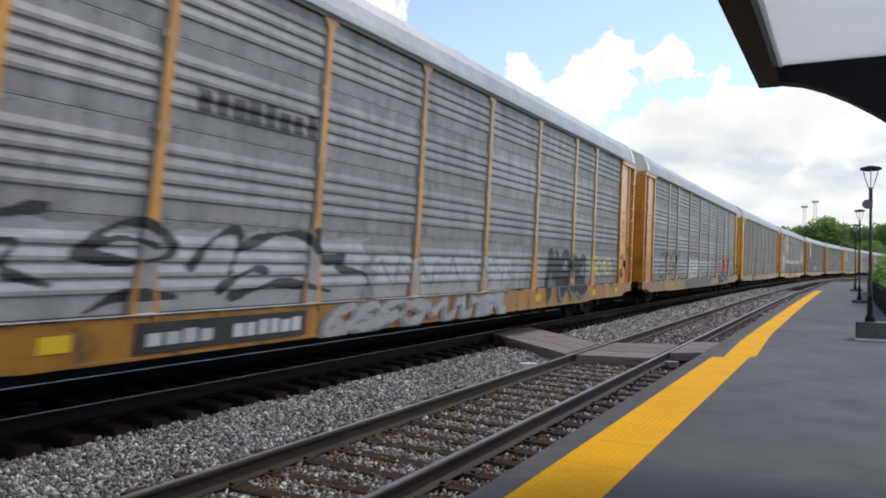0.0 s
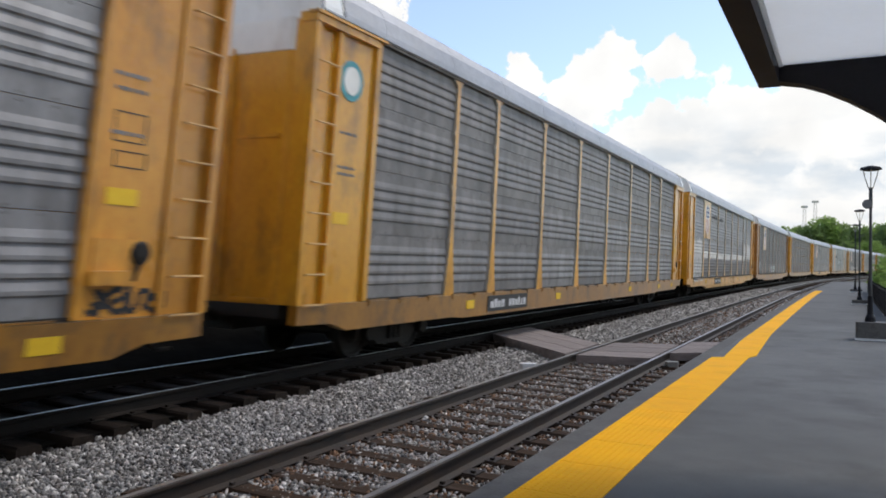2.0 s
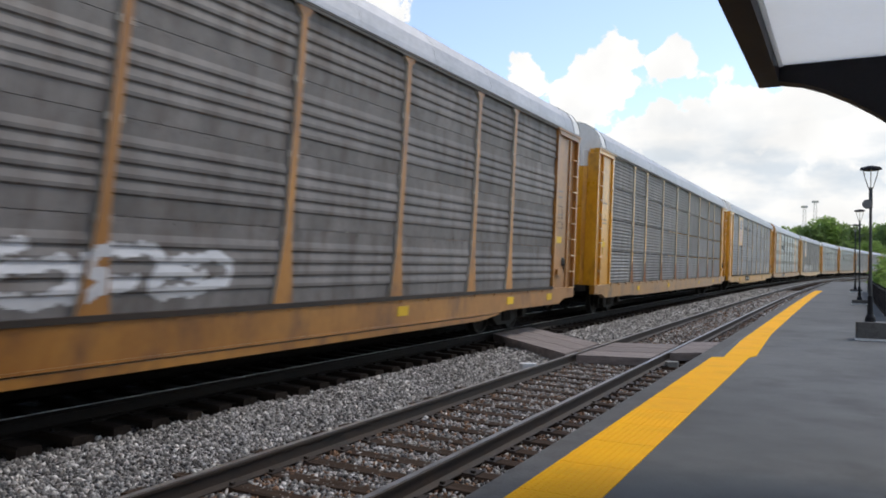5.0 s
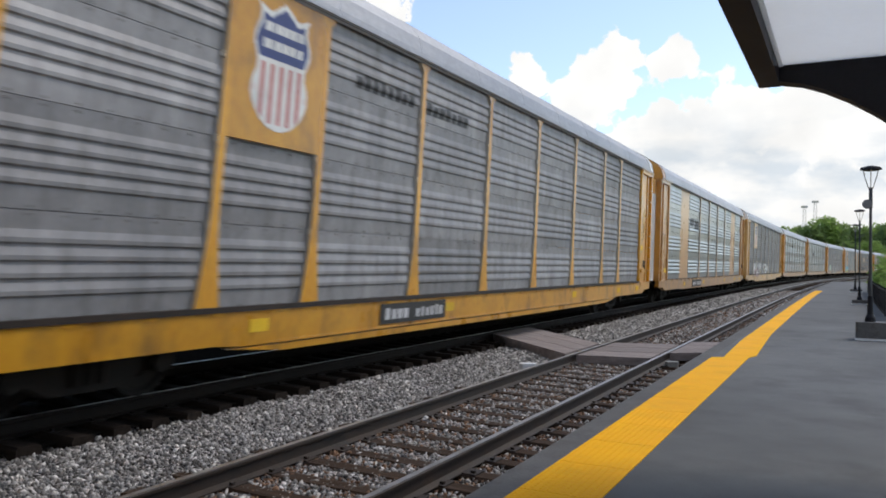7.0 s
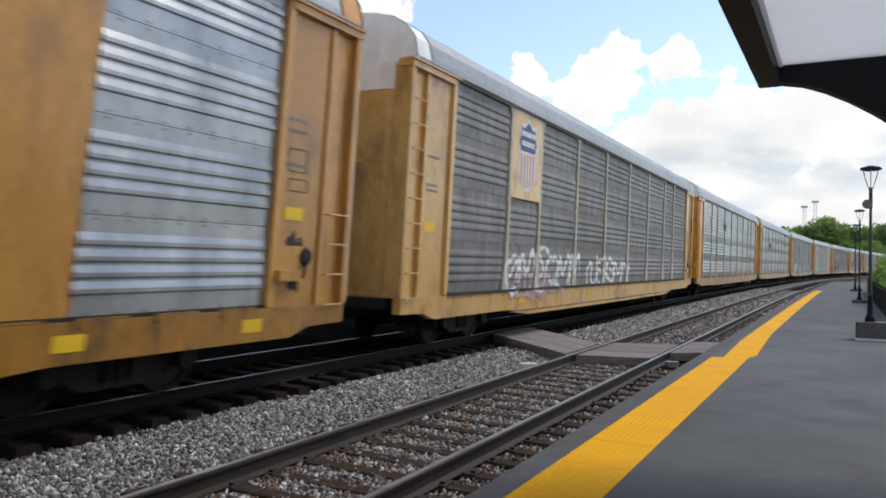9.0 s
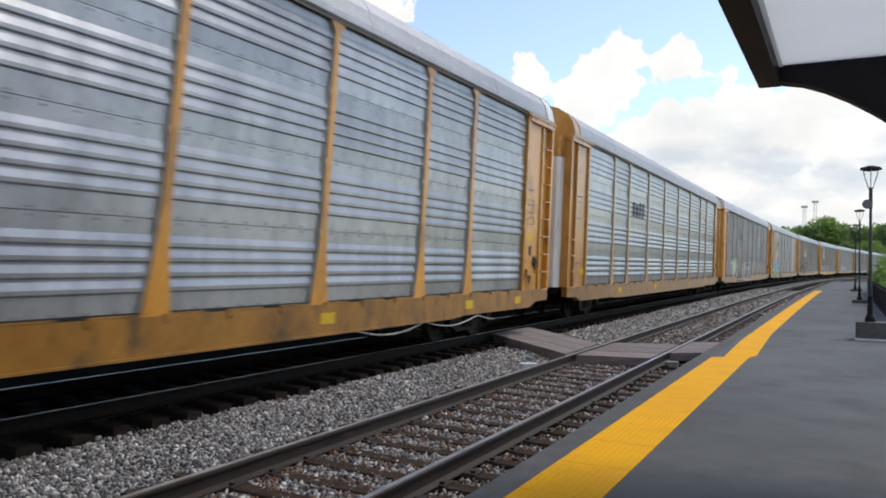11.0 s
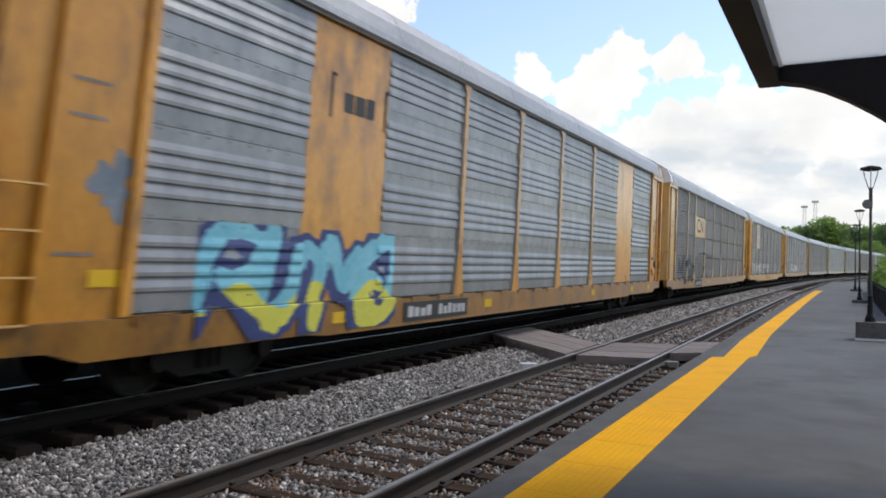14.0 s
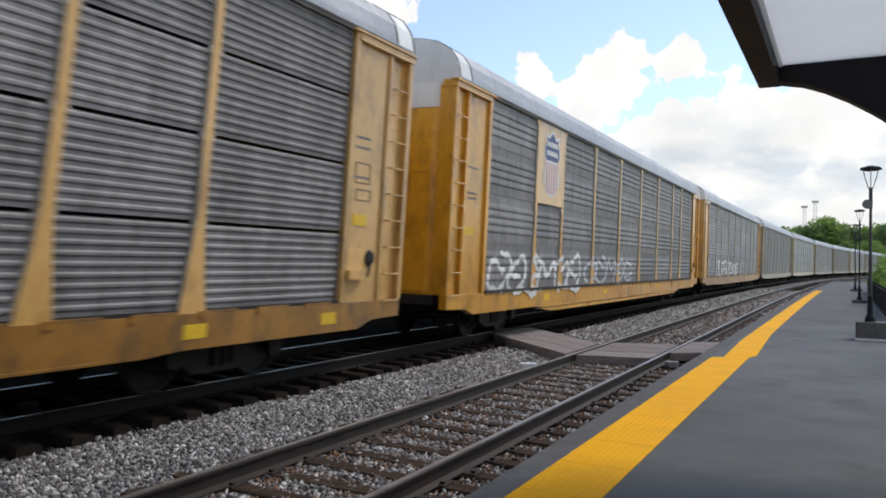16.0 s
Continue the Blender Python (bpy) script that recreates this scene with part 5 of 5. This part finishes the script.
while s < 9:
    a, b = strip_edges(s)
    o = a + 0.03
    while o < b - 0.015:
        p = at(s, o, PZ + 0.008)
        dome.put([(p.x + 0.0125 * x, p.y + 0.0125 * y, p.z) for x, y in dv] + [(p.x + 0.008 * x, p.y + 0.008 * y, p.z + 0.0025) for x, y in dv],
                 [(k, (k + 1) % 6, 6 + (k + 1) % 6, 6 + k) for k in range(6)] + [(6, 7, 8, 9, 10, 11)])
        o += 0.06
    s += 0.06
tagged(part("raised_domes", dome.mesh("raised_domes", STRIP, fix=False), strip), kind="stuff")

# ---- timber crossing ----
crossing = thing("track_crossing", "weathered brown plank crossing over the tracks", "level crossing", kind="structure")


def crossing_planks(o0, o1, n0, f0, n1, f1, z0, z1, count, thick):
    """Planks from o0 to o1; near and far ends of the strip at both offsets."""
    for k in range(count):
        a, b = k / count, (k + 1) / count - 0.012
        pts = [(o0, n0 + (f0 - n0) * a, z0), (o1, n1 + (f1 - n1) * a, z1), (o1, n1 + (f1 - n1) * b, z1), (o0, n0 + (f0 - n0) * b, z0)]
        v = [at(s, o, z - thick) for o, s, z in pts] + [at(s, o, z) for o, s, z in pts]
        part("plank", Shape().put(v, [(3, 2, 1, 0), (4, 5, 6, 7), (0, 1, 5, 4), (1, 2, 6, 5), (2, 3, 7, 6), (3, 0, 4, 7)]).mesh("plank", PLANK), crossing)


crossing_planks(-3.15, -0.86, 16.3, 18.6, 14.6, 17.0, 0.17, 0.03, 3, 0.22)
crossing_planks(-0.66, 0.66, 14.7, 17.6, 15.2, 18.2, 0.005, -0.015, 3, 0.16)
crossing_planks(0.84, 1.56, 16.2, 18.9, 16.5, 19.0, 0.0, 0.02, 3, 0.16)

# ---- crushed stone ----
BED_O = [-11, -9.5, fa[0], fb[0], near_track(-1.5, 0)[0], near_track(1.25, 0)[0], 1.62]
BED_Z = [-0.9, -0.7, fa[1], fb[1], near_track(-1.5, -0.235)[1], near_track(1.25, -0.235)[1], -0.30]


def stones(s0, s1, o0, o1, per_m2, size, seed, lift=0.0):
    rnd = np.random.default_rng(seed)
    n = int((s1 - s0) * (o1 - o0) * per_m2)
    S, O = rnd.uniform(s0, s1, n), rnd.uniform(o0, o1, n)
    keep = ~((O > -3.3) & (O < 1.56) & (S > 15.0 - 0.6 * O * (O < 0)) & (S < 18.0 - 0.5 * O * (O < 0)) & (np.abs(O + 0.1) < 3.3))
    ties = np.array(TIE_S)
    gap = np.abs(S[:, None] - ties[np.clip(np.searchsorted(ties, S)[:, None] + np.array([-1, 0]), 0, len(ties) - 1)]).min(1)
    keep &= ~((np.abs(O) < 1.28) & (gap < 0.115) & (rnd.uniform(0, 1, n) < 0.62))
    S, O = S[keep], O[keep]
    n = len(S)
    th = np.interp(S, _s, _th)
    mound = 0.05 * np.exp(-((O + 1.9) / 0.5) ** 2) + 0.02 * np.sin(S * 2.1 + O * 3) * (np.abs(O + 1.9) < 0.8)
    P = np.stack([X0 + np.interp(S, _s, _x) + O * np.cos(th), np.interp(S, _s, _y) - O * np.sin(th), np.interp(O, BED_O, BED_Z) + mound + lift + rnd.uniform(0.0, 0.035, n)], 1)
    cube = np.array([(x, y, z) for z in (-1, 1) for x, y in ((-1, -1), (1, -1), (1, 1), (-1, 1))], float)
    V = cube[None] * rnd.uniform(0.2, 1.15, (n, 8, 3)) * rnd.uniform(0.55, 1.3, (n, 1, 3)) * (size * rnd.uniform(0.45, 1.35, n))[:, None, None]
    q = rnd.normal(size=(n, 4))
    q /= np.linalg.norm(q, axis=1)[:, None]
    w, x, y, z = q.T
    R = np.stack([np.stack([1 - 2 * (y * y + z * z), 2 * (x * y - z * w), 2 * (x * z + y * w)], 1), np.stack([2 * (x * y + z * w), 1 - 2 * (x * x + z * z), 2 * (y * z - x * w)], 1), np.stack([2 * (x * z - y * w), 2 * (y * z + x * w), 1 - 2 * (x * x + y * y)], 1)], 1)
    V = np.einsum("nij,nkj->nki", R, V) + P[:, None]
    F = np.array([(3, 2, 1, 0), (4, 5, 6, 7), (0, 1, 5, 4), (1, 2, 6, 5), (2, 3, 7, 6), (3, 0, 4, 7)])
    return V.reshape(-1, 3), (F[None] + 8 * np.arange(n)[:, None, None]).reshape(-1, 4), np.repeat((np.abs(O) < 1.1) & (rnd.uniform(0, 1, n) < 0.18 + 0.35 * (np.abs(np.abs(O) - 0.7525) < 0.25)), 6)


vs, fs, rusty, base = [], [], [], 0
for args in ((2.5, 14, -2.75, -0.84, 2300, 0.0215, 1), (2.5, 14, -0.68, 0.68, 2000, 0.0215, 2, 0.012), (2.5, 14, 0.82, 1.57, 1300, 0.020, 3), (14, 32, -2.75, -0.84, 1000, 0.028, 4),
             (14, 32, -0.68, 0.68, 900, 0.028, 5, 0.01), (14, 32, 0.82, 1.57, 650, 0.028, 6), (32, 70, -2.75, -0.84, 200, 0.05, 7), (32, 70, -0.68, 0.68, 160, 0.05, 10, 0.01), (32, 70, 0.82, 1.57, 160, 0.05, 11), (2.5, 20, -3.5, -2.75, 500, 0.024, 8, -0.02), (-5, 2.5, -2.75, 1.57, 350, 0.03, 9)):
    a, b, r = stones(*args)
    rusty.append(r)
    vs.append(a)
    fs.append(b + base)
    base += len(a)
vs, fs = np.concatenate(vs), np.concatenate(fs)
me = bpy.data.meshes.new("ballast_stones")
me.vertices.add(len(vs))
me.vertices.foreach_set("co", vs.ravel())
me.loops.add(fs.size)
me.loops.foreach_set("vertex_index", fs.ravel().astype(np.int32))
me.polygons.add(len(fs))
me.polygons.foreach_set("loop_start", np.arange(0, fs.size, 4, dtype=np.int32))
me.update(calc_edges=True)
me.validate()
me.materials.append(STONE_MIX)
me.materials.append(STONE_RUST)
me.polygons.foreach_set("material_index", np.concatenate(rusty).astype(np.int32))
thing("ballast_stones", "loose grey crushed granite stones between the rails", "ballast", kind="stuff", me=me)
# white plastic litter, drawn as a small chamfered box
sh = Shape().box(-0.15, 0.15, -0.08, 0.08, 0, 0.12, c=0.04)
litter = thing("white_block", "small white plastic litter lying on the ballast", "marker block", me=sh.mesh("white_block", SOFFIT))
lp = at(12.9, -0.98, -0.10)
litter.matrix_world = Matrix.Translation(lp) @ Matrix.Rotation(0.5, 4, "Z")
sh = Shape().box(-0.13, 0.13, -0.1, 0.1, 0, 0.12, c=0.05)
rock = thing("pale_rock", "pale rounded rock beside the crossing", "rock", me=sh.mesh("pale_rock", CONCRETE))
rp = at(15.6, 1.0, -0.22)
rock.matrix_world = Matrix.Translation(rp) @ Matrix.Rotation(0.3, 4, "Z")

# ---- bank added beyond the far track, near black for the shade under the train ----
bank_me = ribbon([(-6.35, -0.9), (-6.5, -0.1), (-8.5, 0.25), (-12, 0.6), (-13, -0.9)], -50, 300).mesh("earth_bank", SHADE_BANK)
thing("earth_bank", "added low near-black bank for the dark under the train", "bank", kind="structure", me=bank_me)

# ---- clouds ----
PUFFS = [(-14.58, 14.65, 1.89), (-16.17, 12.56, 3.0), (-13.9, 12.86, 1.5), (-18.61, 11.82, 1.89), (-21.12, 13.46, 2.02), (-10.64, 14.34, 1.60), (-12.00, 14.26, 0.92), (-33.81, 18.75, 4.20), (-11.37, 8.7, 2.8), (-6.83, 9.64, 4.0), (-2.19, 9.76, 3.7), (1.48, 8.60, 3.8), (-10.19, 6.03, 4.2), (-4.62, 5.32, 4.6), (0.52, 4.62, 5.0), (-14.52, 8.52, 2.4)]


def cloud_material():
    m = bpy.data.materials.new("sunlit_cloud")
    m.use_nodes = True
    n, l = m.node_tree.nodes, m.node_tree.links
    n.remove(n["Principled BSDF"])
    co = n.new("ShaderNodeTexCoord")
    nor = n.new("ShaderNodeVectorMath")
    nor.operation = "NORMALIZE"
    l.new(co.outputs["Object"], nor.inputs[0])
    big, fine = n.new("ShaderNodeTexNoise"), n.new("ShaderNodeTexNoise")
    for t, sc in ((big, 11.0), (fine, 38.0)):
        t.inputs["Scale"].default_value, t.inputs["Detail"].default_value = sc, 8.0
        l.new(nor.outputs[0], t.inputs["Vector"])

    def math_node(op, a, b):
        x = n.new("ShaderNodeMath")
        x.operation = op
        for sock, val in zip(x.inputs, (a, b)):
            if isinstance(val, bpy.types.NodeSocket):
                l.new(val, sock)
            else:
                sock.default_value = val
        return x.outputs[0]

    best = None
    for az, el, rad in PUFFS:
        a, e = radians(az), radians(el)
        d = n.new("ShaderNodeVectorMath")
        d.operation = "DISTANCE"
        l.new(nor.outputs[0], d.inputs[0])
        d.inputs[1].default_value = (math.sin(a) * math.cos(e), math.cos(a) * math.cos(e), math.sin(e))
        val = math_node("SUBTRACT", 1.0, math_node("DIVIDE", d.outputs["Value"], radians(rad)))
        best = val if best is None else math_node("MAXIMUM", best, val)
    # unseen glowing cloud added behind and to the right, lighting car sides and ends
    facing, base = n.new("ShaderNodeVectorMath"), n.new("ShaderNodeMapRange")
    facing.operation = "DOT_PRODUCT"
    l.new(nor.outputs[0], facing.inputs[0])
    facing.inputs[1].default_value = (0.85, -0.5, 0.0)
    base.inputs[1].default_value, base.inputs[2].default_value, base.inputs[3].default_value, base.inputs[4].default_value = 0.1, 0.5, -0.75, 0.2
    l.new(facing.outputs["Value"], base.inputs[0])
    best = math_node("MAXIMUM", best, base.outputs[0])
    wisp = math_node("ADD", math_node("MULTIPLY", math_node("SUBTRACT", big.outputs[0], 0.5), 1.3), math_node("MULTIPLY", math_node("SUBTRACT", fine.outputs[0], 0.5), 1.7))
    val = math_node("ADD", best, wisp)
    mask = n.new("ShaderNodeMapRange")
    mask.interpolation_type = "SMOOTHSTEP"
    mask.inputs[1].default_value, mask.inputs[2].default_value = 0.02, 0.17
    l.new(val, mask.inputs[0])
    shade = n.new("ShaderNodeMapRange")
    shade.inputs[1].default_value, shade.inputs[2].default_value, shade.inputs[3].default_value, shade.inputs[4].default_value = 0.35, 0.65, 1.08, 0.95
    l.new(big.outputs[0], shade.inputs[0])
    em, tr, mx, out = n.new("ShaderNodeEmission"), n.new("ShaderNodeBsdfTransparent"), n.new("ShaderNodeMixShader"), n["Material Output"]
    tint = n.new("ShaderNodeMix")
    tint.data_type = "RGBA"
    tint.inputs[6].default_value, tint.inputs[7].default_value = (0.96, 0.98, 1.0, 1), (0.70, 0.78, 0.87, 1)
    grey = n.new("ShaderNodeTexNoise")
    grey.inputs["Scale"].default_value, grey.inputs["Detail"].default_value = 8.0, 5.0
    stretch = n.new("ShaderNodeMapping")
    stretch.inputs["Scale"].default_value, stretch.inputs["Location"].default_value = (1, 1, 2.6), (0.3, 0.1, 0.0)
    l.new(nor.outputs[0], stretch.inputs[0])
    l.new(stretch.outputs[0], grey.inputs["Vector"])
    gr = n.new("ShaderNodeMapRange")
    gr.inputs[1].default_value, gr.inputs[2].default_value = 0.44, 0.60
    l.new(grey.outputs[0], gr.inputs[0])
    deep = n.new("ShaderNodeMapRange")
    deep.inputs[1].default_value, deep.inputs[2].default_value = 0.15, 0.4
    l.new(val, deep.inputs[0])
    low, sep = n.new("ShaderNodeMapRange"), n.new("ShaderNodeSeparateXYZ")
    low.inputs[1].default_value, low.inputs[2].default_value = 0.20, 0.13
    l.new(nor.outputs[0], sep.inputs[0])
    l.new(sep.outputs["Z"], low.inputs[0])
    l.new(math_node("MULTIPLY", math_node("MULTIPLY", gr.outputs[0], deep.outputs[0]), low.outputs[0]), tint.inputs[0])
    l.new(tint.outputs[2], em.inputs[0])
    l.new(shade.outputs[0], em.inputs[1])
    l.new(mask.outputs[0], mx.inputs[0])
    l.new(tr.outputs[0], mx.inputs[1])
    l.new(em.outputs[0], mx.inputs[2])
    l.new(mx.outputs[0], out.inputs[0])
    return m


sh = Shape()
na, ne = 120, 20
v = []
for j in range(ne + 1):
    e = radians(0.3 + 40 * j / ne)
    for i in range(na + 1):
        a = radians(-85 + 360 * i / na)
        v.append((2600 * math.sin(a) * math.cos(e), 2600 * math.cos(a) * math.cos(e), 2600 * math.sin(e)))
sh.put(v, [(j * (na + 1) + i, j * (na + 1) + i + 1, (j + 1) * (na + 1) + i + 1, (j + 1) * (na + 1) + i) for j in range(ne) for i in range(na)])
CLOUDS = thing("cloud_backdrop", "bright white cumulus clouds in a pale blue sky", "clouds", kind="structure", me=sh.mesh("cloud_backdrop", cloud_material()))
CLOUDS.location = EYE


# ---- what moves ----
def motions():
    for i, ob in enumerate(CARS):
        walk(ob, [(0.5 * k, car_pose(i, 0.5 * k)) for k in range(33)])
    walk(CLOUDS, [(t, pose(*EYE, 0, 0, 0.40 - 0.05 * t)) for t in (0.0, 8.0, 16.0)])


motions()
